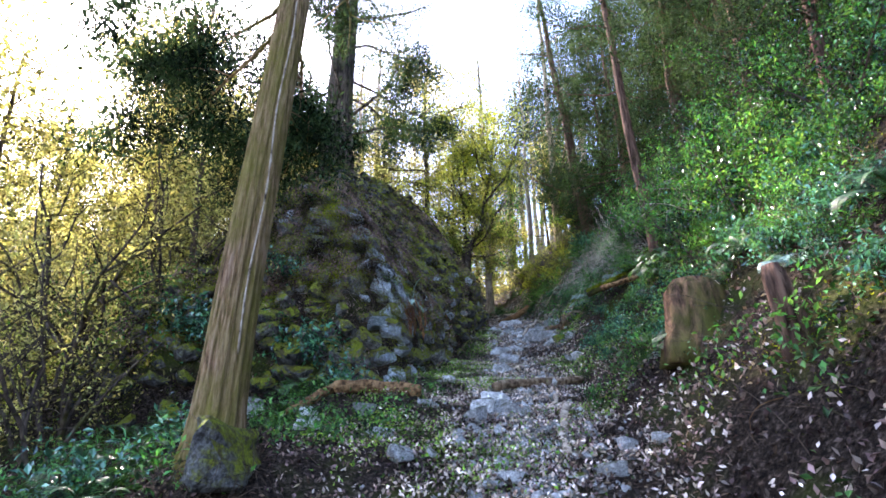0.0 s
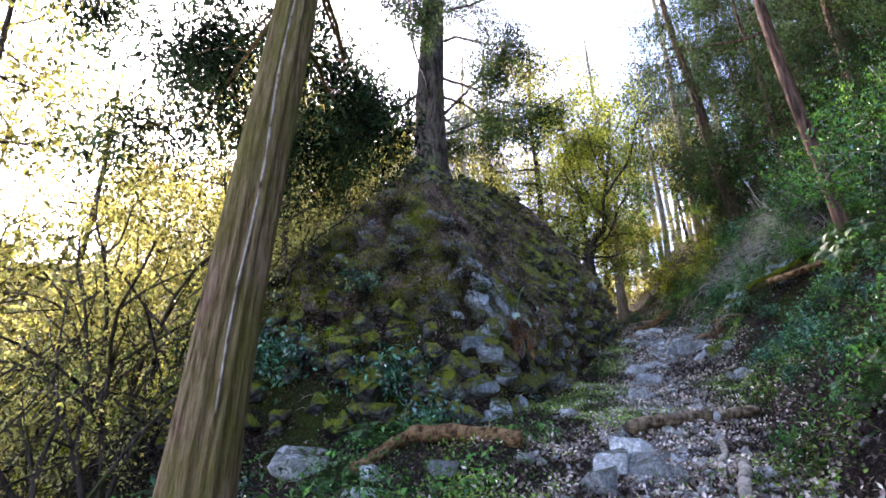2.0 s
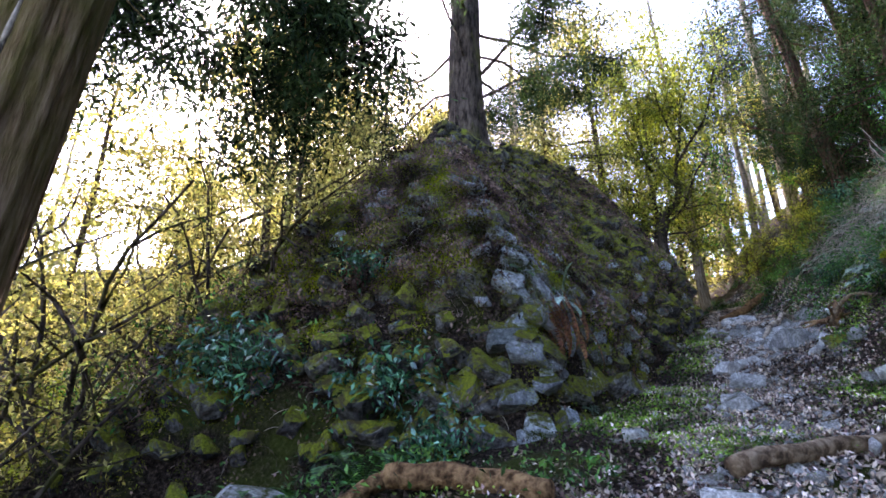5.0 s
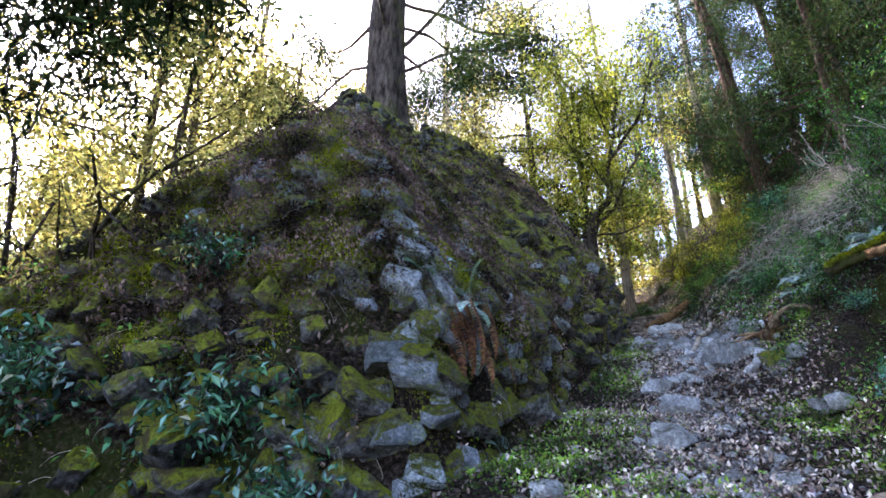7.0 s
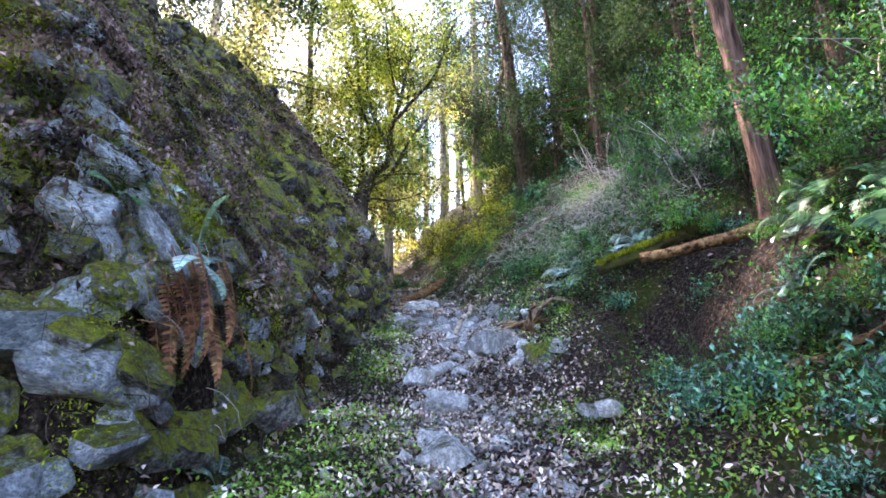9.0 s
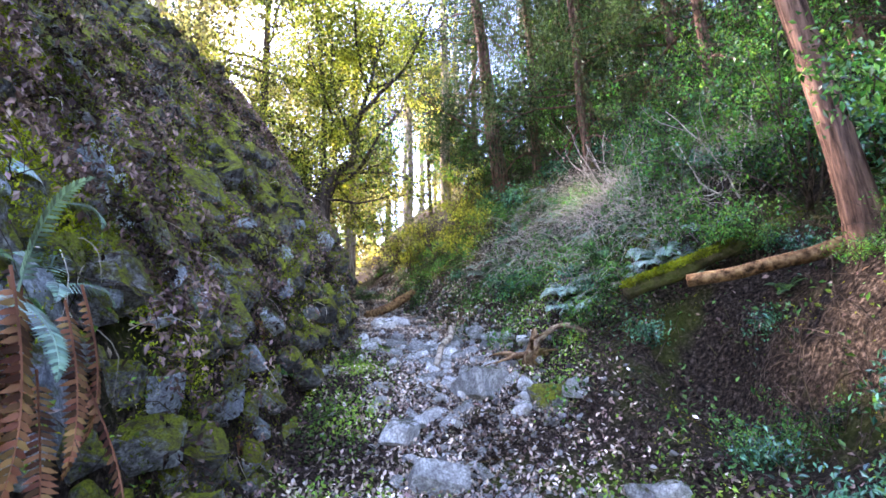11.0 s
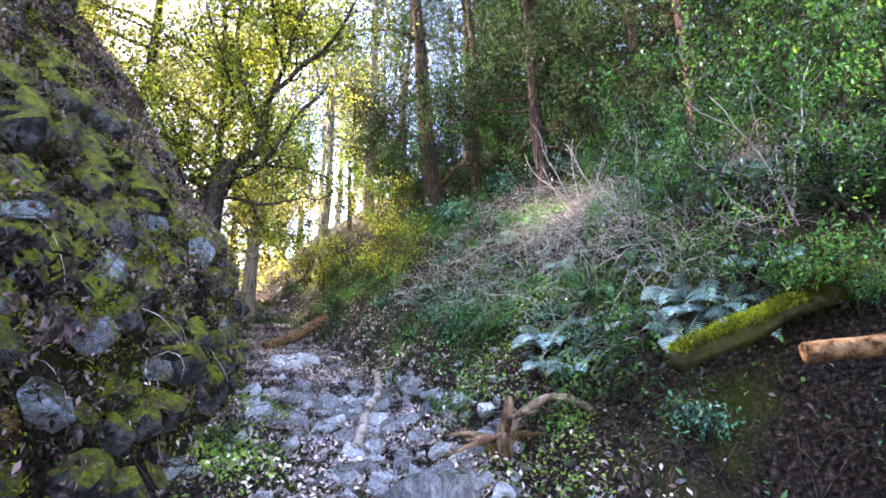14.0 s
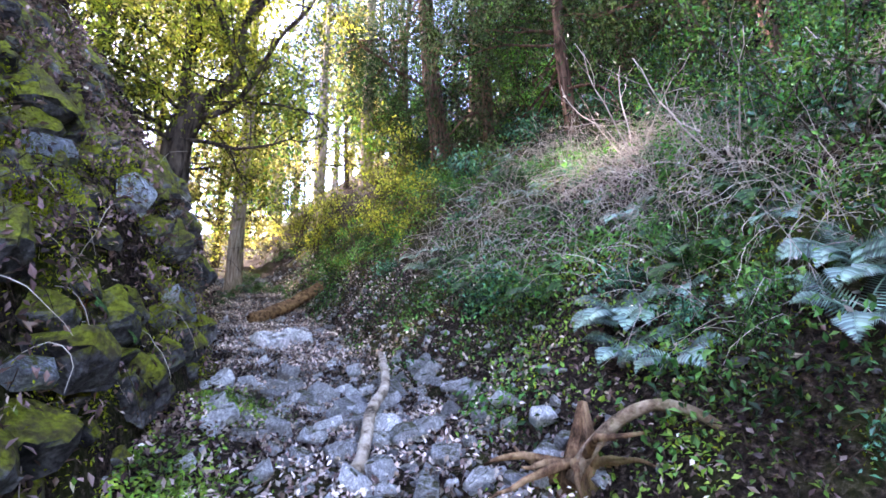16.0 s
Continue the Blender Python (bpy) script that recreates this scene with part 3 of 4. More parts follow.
S_DRY = shrub("bare_shrub", "leafless pale twiggy shrub on the bank", M_LITTER, 6, 2.2, 0.6, 60, 0.06, 66, stem_r=0.014, bark=M_DRY, group="undergrowth shrubs")
for ob, n in ((S_DRY, 5), (S_GLOSS, 0), (S_GREEN, 1), (S_BIG, 2), (S_YEL, 3), (S_TWIG, 4)):
    ob.location = (9 + n * 1.5, 26 + n, gz(9 + n * 1.5, 26 + n) - 0.05)

SHRUBS = [(S_GLOSS, -4.1, 9.25, 1.1), (S_GLOSS, -3.8, 9.15, 0.9), (S_GLOSS, -4.6, 8.9, 1.0), (S_GLOSS, -5.7, 8.3, 1.0), (S_GLOSS, -5.2, 9.6, 0.7), (S_GLOSS, -6.3, 8.2, 1.1), (S_GLOSS, -3.9, 5.6, 0.8), (S_GLOSS, -4.4, 4.6, 1.0),
          (S_TWIG, -6.6, 6.6, 1.0), (S_TWIG, -7.6, 7.4, 1.1), (S_TWIG, -5.6, 5.4, 0.8), (S_TWIG, -8.4, 6.2, 1.2), (S_TWIG, -7.2, 9.0, 1.0), (S_YEL, -9.2, 10.4, 1.2), (S_YEL, -8.4, 13.0, 1.4), (S_BIG, -9.0, 11.0, 1.3),
          (S_YEL, -1.2, 27.0, 0.9), (S_YEL, -0.2, 24.5, 1.0), (S_YEL, 0.2, 22.3, 0.8), (S_YEL, 0.5, 26.0, 1.1), (S_YEL, -1.5, 30, 1.2), (S_YEL, -5.0, 29, 1.2), (S_YEL, -4.6, 24, 1.0), (S_YEL, -5.2, 21.5, 1.1), (S_YEL, -6.5, 18.5, 0.9)]
SHRUBS += [(S_BIG, 2.3, 15.2, 0.6), (S_GREEN, 2.0, 14.4, 0.8), (S_BIG, 2.9, 13.9, 0.7), (S_GREEN, 2.9, 12.0, 1.2), (S_BIG, 3.3, 10.8, 0.7), (S_GREEN, 3.0, 16.4, 1.2), (S_GREEN, 2.6, 9.6, 1.1), (S_BIG, 2.9, 8.0, 0.8), (S_GREEN, 2.2, 8.2, 1.0), (S_GREEN, 2.4, 6.6, 1.1), (S_BIG, 3.3, 6.0, 0.8)]
SHRUBS += [(S_GLOSS, 2.1, 5.3, 0.6), (S_GLOSS, 2.3, 4.4, 0.6), (S_GLOSS, 2.5, 5.8, 0.8), (S_GLOSS, 2.0, 6.4, 0.5), (S_GLOSS, 2.0, 3.6, 0.5), (S_GREEN, 2.6, 5.0, 0.6), (S_GLOSS, 2.2, 6.9, 0.6)]
SHRUBS += [(S_DRY, 2.7, 14.6, 0.9), (S_DRY, 2.2, 16.2, 0.7), (S_DRY, 3.4, 12.2, 1.0), (S_DRY, 2.5, 18.0, 0.8), (S_DRY, 3.0, 9.5, 0.8)]
for k in range(12):
    y = rw.uniform(8.5, 12)
    SHRUBS.append((S_GLOSS, float(np.interp(y, XR[:, 0], XR[:, 1])) + rw.uniform(0.4, 1.6), y, rw.uniform(0.3, 0.6)))
for k in range(80):
    y = rw.uniform(2.5, 24)
    SHRUBS.append((rw.choice((S_GREEN, S_GLOSS, S_GLOSS)), float(np.interp(y, XR[:, 0], XR[:, 1])) + rw.uniform(0.7, 3.0), y, rw.uniform(0.28, 0.55)))
for k in range(46):
    y = rw.uniform(2.5, 28)
    x = float(np.interp(y, XR[:, 0], XR[:, 1])) + rw.uniform(2.1, 6.5)
    SHRUBS.append((rw.choice((S_GREEN, S_GREEN, S_BIG, S_GLOSS, S_GLOSS)), x, y, rw.uniform(0.7, 1.2)))
for k in range(34):
    y = rw.uniform(14, 42)
    SHRUBS.append((rw.choice((S_BIG, S_BIG, S_GREEN)), float(np.interp(y, XR[:, 0], XR[:, 1])) + rw.uniform(4, 15), y, rw.uniform(1.0, 1.7)))
for k in range(20):
    SHRUBS.append((rw.choice((S_YEL, S_BIG, S_TWIG, S_TWIG)), rw.uniform(-17, -9.5), rw.uniform(2, 16), rw.uniform(1.0, 1.6)))
for kind, x, y, sc in SHRUBS:
    if 0 < y < 6.8 and 0 < x < 1.95:  # bare soil round the stumps
        continue
    plant(kind, x, y, sc, rw.uniform(0, 360), 0.04)


# ---- ferns ----
def frond_mesh(name, length, mat, seed, arch=0.5, width=0.22):
    """One fern frond: a rib with paired leaflets, bending over."""
    r = np.random.RandomState(seed)
    u = np.linspace(0, 1, 31)
    x = length * (u - 0.18 * u ** 3)
    z = length * (arch * np.sin(u * 2.2) * 0.75 - 0.35 * u ** 2 * arch)
    rib = np.stack([x, 0 * x, z], 1)
    V, F = tube(rib[::3], np.linspace(0.006, 0.002, len(rib[::3])), 3)
    for i in range(3, 31):
        w = width * length * math.sin(min(1, (1.05 - u[i]) * 1.6) * 1.57) * r.uniform(0.9, 1.1)
        d = rib[min(i + 1, 30)] - rib[i - 1]
        d /= np.linalg.norm(d)
        for s in (-1, 1):
            o = len(V)
            b = rib[i]
            tip = b + np.array([0.35 * w, s * w, -0.15 * w])
            h = 0.36 * length / 30
            V += [b - d * h, b * 0.5 + tip * 0.5 - d * h * 1.2 + np.array([0, 0, 0.05 * w]), tip, b * 0.5 + tip * 0.5 + d * h * 0.9, b + d * h * 0.6]
            F += [(o, o + 1, o + 3, o + 4), (o + 1, o + 2, o + 3)]
    return mesh_from(name, V, F, mat)


def fern(label, mat, fronds, length, seed, arch=0.6, hang=False):
    t = thing("fern", 0, 72, 0, label, "fern", "ferns")
    r = random.Random(seed)
    ms = [frond_mesh("frond", length * f, mat, seed + k, arch) for k, f in enumerate((1.0, 0.8))]
    for k in range(fronds):
        ob = part("frond", ms[k % 2], t)
        ob.rotation_euler = (r.uniform(-0.3, 0.3), r.uniform(-0.5, 0.15) if not hang else r.uniform(0.9, 1.3), 6.283 * k / fronds + r.uniform(-0.4, 0.4))
    return t


F_GREEN = fern("green fern with arching fronds", M_FERN, 8, 0.55, 71)
F_PALE = fern("pale silvery fern frond cluster", M_FERNPALE, 5, 0.42, 72, 0.45)
F_SMALL = fern("small wall fern between the stones", M_FERN, 5, 0.28, 73, 0.3)
F_DEAD = fern("rusty brown dead fern hanging on the wall", M_FERNDEAD, 9, 0.6, 74, 0.3, True)
for n, ob in enumerate((F_GREEN, F_PALE, F_SMALL, F_DEAD)):
    ob.location = (8 + n, 24, gz(8 + n, 24))
FERNS = [(F_GREEN, -3.9, 8.2, 1.2), (F_GREEN, -4.6, 7.6, 1.2), (F_GREEN, -3.6, 6.8, 1.0), (F_GREEN, -3.9, 4.3, 1.2), (F_GREEN, -3.5, 3.9, 1.1), (F_GREEN, -4.6, 3.6, 1.3), (F_GREEN, -4.3, 5.2, 1.2), (F_GREEN, -5.2, 6.6, 1.3), (F_GREEN, -2.9, 3.6, 0.9),
         (F_PALE, 0.78, 16.0, 1.0), (F_PALE, 1.5, 14.9, 1.2), (F_PALE, 1.9, 14.5, 1.2), (F_PALE, 1.35, 15.4, 0.9), (F_GREEN, 0.5, 18.3, 1.0), (F_PALE, 1.6, 17.0, 1.0), (F_GREEN, 2.25, 11.7, 1.2), (F_GREEN, 2.3, 10.9, 1.1), (F_PALE, 1.75, 11.6, 1.1), (F_PALE, 1.2, 15.9, 0.8), (F_PALE, 2.5, 15.5, 1.1),
         (F_PALE, -2.72, 11.15, 0.8), (F_SMALL, -3.3, 10.5, 1.2), (F_SMALL, -3.1, 11.0, 1.3), (F_SMALL, -4.7, 10.4, 1.1), (F_SMALL, -2.55, 16.3, 1.2), (F_SMALL, -2.6, 14.4, 1.1), (F_DEAD, -3.15, 11.3, 1.15), (F_DEAD, -3.05, 11.05, 1.0), (F_PALE, -3.35, 11.5, 1.0), (F_PALE, -3.1, 11.25, 0.9), (F_DEAD, -2.78, 12.3, 0.8), (F_DEAD, -2.7, 13.3, 0.9), (F_DEAD, -3.8, 11.3, 0.9), (F_DEAD, -4.3, 10.1, 0.8)]
FERNS += [(F_PALE, 2.0, 4.8, 1.0), (F_PALE, 2.25, 5.5, 1.1), (F_GREEN, 2.4, 4.0, 1.0), (F_GREEN, 2.1, 6.0, 1.0), (F_PALE, 1.2, 6.6, 0.8), (F_GREEN, 1.0, 7.0, 0.9), (F_PALE, 1.69, 15.05, 1.1), (F_PALE, 1.83, 14.80, 1.1), (F_PALE, 0.88, 16.17, 1.1), (F_PALE, 0.90, 15.64, 1.1), (F_PALE, 1.72, 15.07, 1.1), (F_PALE, 2.24, 14.63, 1.1), (F_PALE, 0.86, 16.18, 1.1), (F_GREEN, 2.12, 11.55, 1.3), (F_GREEN, 2.00, 11.09, 1.3), (F_PALE, 1.99, 22.27, 1.1), (F_PALE, 0.89, 16.25, 1.1), (F_GREEN, 0.42, 19.51, 1.3), (F_PALE, 1.66, 14.99, 1.1)]
for k in range(26):
    y = rw.uniform(15.2, 21)
    FERNS.append((F_PALE, float(np.interp(y, XR[:, 0], XR[:, 1])) + rw.uniform(0.7, 2.8), y, rw.uniform(0.5, 0.9)))
for k in range(52):
    y = rw.uniform(3, 27)
    FERNS.append((rw.choice((F_GREEN, F_GREEN, F_SMALL, F_PALE)), float(np.interp(y, XR[:, 0], XR[:, 1])) + rw.uniform(0.5, 4.0), y, rw.uniform(0.6, 1.1)))
for k in range(22):
    y = rw.uniform(10.8, 20)
    FERNS.append((rw.choice((F_SMALL, F_SMALL, F_DEAD)), -2.8 + 0.065 * (y - 10.3) - rw.uniform(0.1, 2.0), y, rw.uniform(0.6, 1.1)))
for k in range(18):
    y = rw.uniform(10.6, 18.5)
    FERNS.append((F_DEAD, -2.8 + 0.065 * (y - 10.3) - rw.uniform(0.15, 2.2), y, rw.uniform(0.45, 0.85)))
for k in range(14):
    FERNS.append((F_GREEN, rw.uniform(-3.4, -0.5), rw.uniform(24.5, 31), rw.uniform(0.8, 1.3)))
for kind, x, y, sc in FERNS:
    c = plant(kind, x, y, sc, rw.uniform(0, 360), 0.0)
    nrm = slope_normal(x, y)
    c.rotation_euler = (Vector((0, 0, 1)).lerp(nrm, 0.6).to_track_quat("Z", "Y") @ Euler((0, 0, rw.uniform(0, 6.28))).to_quaternion()).to_euler()


def hanging_fern(x, y):
    """A thick skirt of rusty dead fronds below two pale living ones."""
    t = thing("hanging_fern", x, y, gz(x, y) + 0.05, "wall fern with a skirt of rusty dead fronds", "fern")
    n = slope_normal(x, y, 0.3)
    r = random.Random(88)
    dead = [frond_mesh("dead_frond", f, M_FERNDEAD, 90 + k, 0.2, 0.07) for k, f in enumerate((0.95, 0.75, 0.6))]
    pale = [frond_mesh("pale_frond", f, M_FERNPALE, 95 + k, 0.25, 0.12) for k, f in enumerate((0.6, 0.5))]
    face = math.atan2(n.y, n.x)
    for k in range(17):
        ob = part("dead_frond", dead[k % 3], t)
        ob.location = (n.x * 0.14 + r.uniform(-0.2, 0.2), n.y * 0.14 + r.uniform(-0.2, 0.2), r.uniform(-0.25, 0.15))
        ob.rotation_euler = (r.uniform(-0.4, 0.4), r.uniform(1.25, 1.5), face + r.uniform(-0.5, 0.5))
    for k, (pitch, turn) in enumerate(((-1.15, 0.3), (0.9, -0.3), (0.5, -1.2))):
        ob = part("pale_frond", pale[k % 2], t, "pale blue-green frond")
        ob.location = (n.x * 0.22, n.y * 0.22, 0.05)
        ob.rotation_euler = (0, pitch, face + turn)
    return t


hanging_fern(-3.04, 10.72)

# ---- stones ----
def stone_mesh(name, mat, seed, flat=0.7, angular=0.25, sub=2):
    """A rough block: a cube cut by a few random planes and roughened."""
    r = random.Random(seed)
    bm = bmesh.new()
    bmesh.ops.create_cube(bm, size=1.0)
    for v in bm.verts:
        v.co += Vector((r.uniform(-1, 1), r.uniform(-1, 1), r.uniform(-1, 1))) * angular * 0.5
    bmesh.ops.bevel(bm, geom=list(bm.edges), offset=0.10, segments=1, affect="EDGES", profile=0.6)
    for k in range(4):
        d = Vector((r.uniform(-1, 1), r.uniform(-1, 1), r.uniform(-0.6, 1))).normalized()
        res = bmesh.ops.bisect_plane(bm, geom=list(bm.verts) + list(bm.edges) + list(bm.faces), plane_co=d * r.uniform(0.36, 0.5), plane_no=d, clear_outer=True)
        cut = [e for e in res["geom_cut"] if isinstance(e, bmesh.types.BMEdge)]
        if cut:
            bmesh.ops.contextual_create(bm, geom=cut)
    bmesh.ops.triangulate(bm, faces=list(bm.faces))
    for v in bm.verts:
        v.co.z *= flat
    bmesh.ops.recalc_face_normals(bm, faces=list(bm.faces))
    me = bpy.data.meshes.new(name)
    bm.to_mesh(me)
    bm.free()
    me.materials.append(mat)
    return me


def worn_stone(name, mat, seed, boxy=0.42, rough=0.3):
    """A worn irregular block with rounded edges and a lumpy face."""
    r = random.Random(seed)
    bm = bmesh.new()
    bmesh.ops.create_icosphere(bm, subdivisions=3, radius=1.0)
    off = Vector((r.uniform(0, 50), r.uniform(0, 50), r.uniform(0, 50)))
    skew = [Vector((r.uniform(-1, 1), r.uniform(-1, 1), r.uniform(-1, 1))).normalized() for _ in range(5)]
    cut = [r.uniform(0.42, 0.75) for _ in range(5)]
    for v in bm.verts:
        c = Vector([math.copysign(abs(a) ** boxy, a) for a in v.co]) * 0.8
        for d, h in zip(skew, cut):
            over = c.dot(d) - h
            if over > 0:
                c -= d * over * 0.96
        c *= 1 + rough * noise.noise(c * 1.6 + off) + rough * 0.5 * noise.noise(c * 4 + off)
        v.co = c * 0.6
        v.co.z *= 0.85
    me = bpy.data.meshes.new(name)
    bm.to_mesh(me)
    bm.free()
    me.materials.append(mat)
    return me


WALL_STONES = [worn_stone("stone", M_STONE, 100 + k) for k in range(10)]
BARE_STONES = [stone_mesh("stone", M_BARE, 120 + k, 0.7, 0.5) for k in range(8)]
RUBBLE = [stone_mesh("path_stone", M_RUBBLE, 140 + k, 0.55, 0.35) for k in range(10)]


def laid(me, name, x, y, size, squash=1.0, turn=0.0, tilt=(0.0, 0.0), sink=0.25, label="", category="stone", group=""):
    """A loose stone resting on the ground."""
    ob = new(name, me)
    ob.scale = (size, size * squash, size)
    ob.rotation_euler = (tilt[0], tilt[1], turn)
    ob.location = (x, y, gz(x, y) + size * (0.3 - sink))
    return tagged(ob, label, category, group)


STONES = [(-1.17, 13.5, 0.42, 0.8, "square tan-topped stone block in the path"), (-1.45, 14.2, 0.45, 0.7, "flat grey stone slab beside the path"), (-1.15, 11.9, 0.44, 0.8, "bluish grey angular stone in the path"), (-1.28, 12.4, 0.30, 0.8, "bluish grey stone in the path rubble"),
          (-0.6, 15.25, 0.62, 0.7, "broad flat pale stone in the rubble"), (0.12, 14.7, 0.40, 0.8, "round stone covered in moss"), (-0.28, 15.45, 0.28, 0.9, "pale rounded stone in the rubble"), (0.33, 13.0, 0.28, 0.8, "grey stone at the foot of the bank"), (0.48, 12.8, 0.30, 0.8, "grey stone at the foot of the bank"),
          (-1.8, 20.6, 0.5, 0.8, "brown stone forming a step in the path"), (-1.5, 20.9, 0.4, 0.9, "dark stone forming a step in the path"), (-1.04, 7.75, 0.46, 0.8, "large pale angular rock on the path"), (-0.72, 7.7, 0.4, 0.9, "angular tan rock on the path"), (-0.98, 8.4, 0.42, 0.8, "flat pale rock on the path"), (-1.1, 7.2, 0.32, 0.8, "pale rock at the path edge"),
          (-4.6, 7.6, 0.75, 0.8, "weathered pale boulder below the wall"), (-3.3, 7.15, 0.28, 0.9, "white stone by the rotten log"), (-2.5, 7.1, 0.26, 0.8, "grey stone by the rotten log"), (-1.93, 10.0, 0.24, 0.8, "small white stone on the path edge"), (-2.0, 6.2, 0.28, 0.8, "white stone in the green patch"), (-2.95, 6.35, 0.26, 0.8, "bluish white stone in the green patch"),
          (-2.78, 4.4, 0.66, 0.9, "dark boulder capped with moss at the cedar's foot"), (-2.5, 3.75, 0.42, 0.8, "boulder furred with moss beside the cedar"), (0.55, 5.5, 0.2, 0.8, "pale stone at the foot of the bank"), (0.35, 4.9, 0.22, 0.8, "tan stone at the foot of the bank"), (0.8, 5.1, 0.17, 0.9, "tan stone at the foot of the bank"), (-0.45, 5.0, 0.2, 0.8, "pale stone at the path edge"), (-1.5, 5.3, 0.24, 0.7, "bluish white stone in the green patch")]
for k, (x, y, sz, sq, lab) in enumerate(STONES):
    me = RUBBLE[k % len(RUBBLE)] if "moss" not in lab else WALL_STONES[2]
    laid(me, "stone", x, y, sz, sq, k * 1.3, (0.12 * math.sin(k), 0.1 * math.cos(2 * k)), 0.08, lab, "stone")
rp = random.Random(9)
for k in range(300):
    y = rp.uniform(3.5, 24)
    if k > 170:
        y = rp.uniform(14.5, 19)
    x = float(path_x(y)) + (rp.gauss(0.15, 0.55) if k <= 170 else rp.gauss(0.4, 0.7))
    x = min(x, float(np.interp(y, XR[:, 0], XR[:, 1])) + 0.1)
    big = 1.45 if k > 170 else 1.0
    laid(rp.choice(RUBBLE), "path_stone", x, y, rp.uniform(0.07, 0.17) * big, rp.uniform(0.6, 1.0), rp.uniform(0, 6.28), (rp.uniform(-0.7, 0.7), rp.uniform(-0.7, 0.7)), 0.02, "loose grey angular stone in the path rubble", "stone", "loose stones of the path")


def scattered(name, meshes, spots, label, category, mat):
    """Many small pieces as one object: spots are (x, y, z, size, turn, tilt)."""
    src = []
    for me in meshes:
        src.append((np.array([v.co[:] for v in me.vertices]), np.array([p.vertices[:] for p in me.polygons])))
    V, F, o = [], [], 0
    for k, (x, y, z, sz, tn, tl) in enumerate(spots):
        v, f = src[k % len(src)]
        R = np.array(Euler((tl, tl * 0.7, tn)).to_matrix())
        V.append((v * sz) @ R.T + np.array((x, y, z)))
        F.append(f + o)
        o += len(v)
    ob = new(name, mesh_from(name, np.concatenate(V), np.concatenate(F), mat))
    return tagged(ob, label, category, kind="stuff")


spots = []
for k in range(7000):
    y = rp.uniform(1.5, 30)
    x = float(path_x(y)) + (rp.gauss(0.2, 0.42) if y < 14 else rp.gauss(0.35, 0.65))
    sz = rp.choice((0.03, 0.035, 0.04, 0.05, 0.06, 0.08)) * rp.uniform(0.7, 1.3)
    spots.append((x, y, gz(x, y) + sz * 0.3, sz, rp.uniform(0, 6.28), rp.uniform(-0.8, 0.8)))
scattered("gravel", RUBBLE[:6], spots, "grey broken gravel and small stones along the path", "gravel", M_GRAVEL)

# stones of the bank, in rough courses on its two faces
stone_wall = thing("stone_wall", -2.8, 10.3, gz(-2.8, 10.3), "overgrown dry stone wall with moss, dead leaves and ferns", "stone wall", kind="structure")
wall_spots = []
row = 0
for s in np.arange(0.02, 3.4, 0.10):
    y = 9.9 + (row % 2) * 0.2
    while y < 21.5:
        x = -2.8 + 0.065 * (y - 10.3) - 0.4 * max(y - 18.6, 0) - s
        if mound_rise(x, y) > 0.02 and abs(mound_rise(x, y) - (5 * s if s < 0.25 else 1.25 + 1.65 * (s - 0.25))) < 0.06:
            wall_spots.append((x, y, rp.uniform(0.18, 0.46) * (1.1 if s < 1.2 else 0.95)))
        y += rp.uniform(0.26, 0.44)
    row += 1
for t in np.arange(0.02, 3.2, 0.14):
    x = -3.0
    while x > -7.4:
        y = 8.9 + 0.7 * (x + 4.4) + t
        f = 4 * t if t < 0.25 else 1.0 + 1.25 * (t - 0.25)
        if abs(mound_rise(x, y) - f) < 0.08:
            wall_spots.append((x, y, rp.uniform(0.18, 0.46) * (1.1 if t < 1.0 else 0.9)))
        x -= rp.uniform(0.28, 0.44)
for k in range(11):  # big blocks along the foot of the front, in two courses
    x = -2.95 - 0.19 * k
    wall_spots.append((x, 8.9 + 0.7 * (x + 4.4) + 0.06, rp.uniform(0.42, 0.62)))
    wall_spots.append((x - 0.1, 8.9 + 0.7 * (x - 0.1 + 4.4) + 0.2, rp.uniform(0.36, 0.55)))
for k in range(22):  # and along the foot beside the path
    y = 10.4 + 0.37 * k
    wall_spots.append((-2.8 + 0.065 * (y - 10.3) - 0.05, y, rp.uniform(0.28, 0.48)))
wall_spots.sort(key=lambda w: abs(w[1] - 12.0) + 1.2 * max(gz(w[0], w[1]) - 6.5, 0))
rest = []
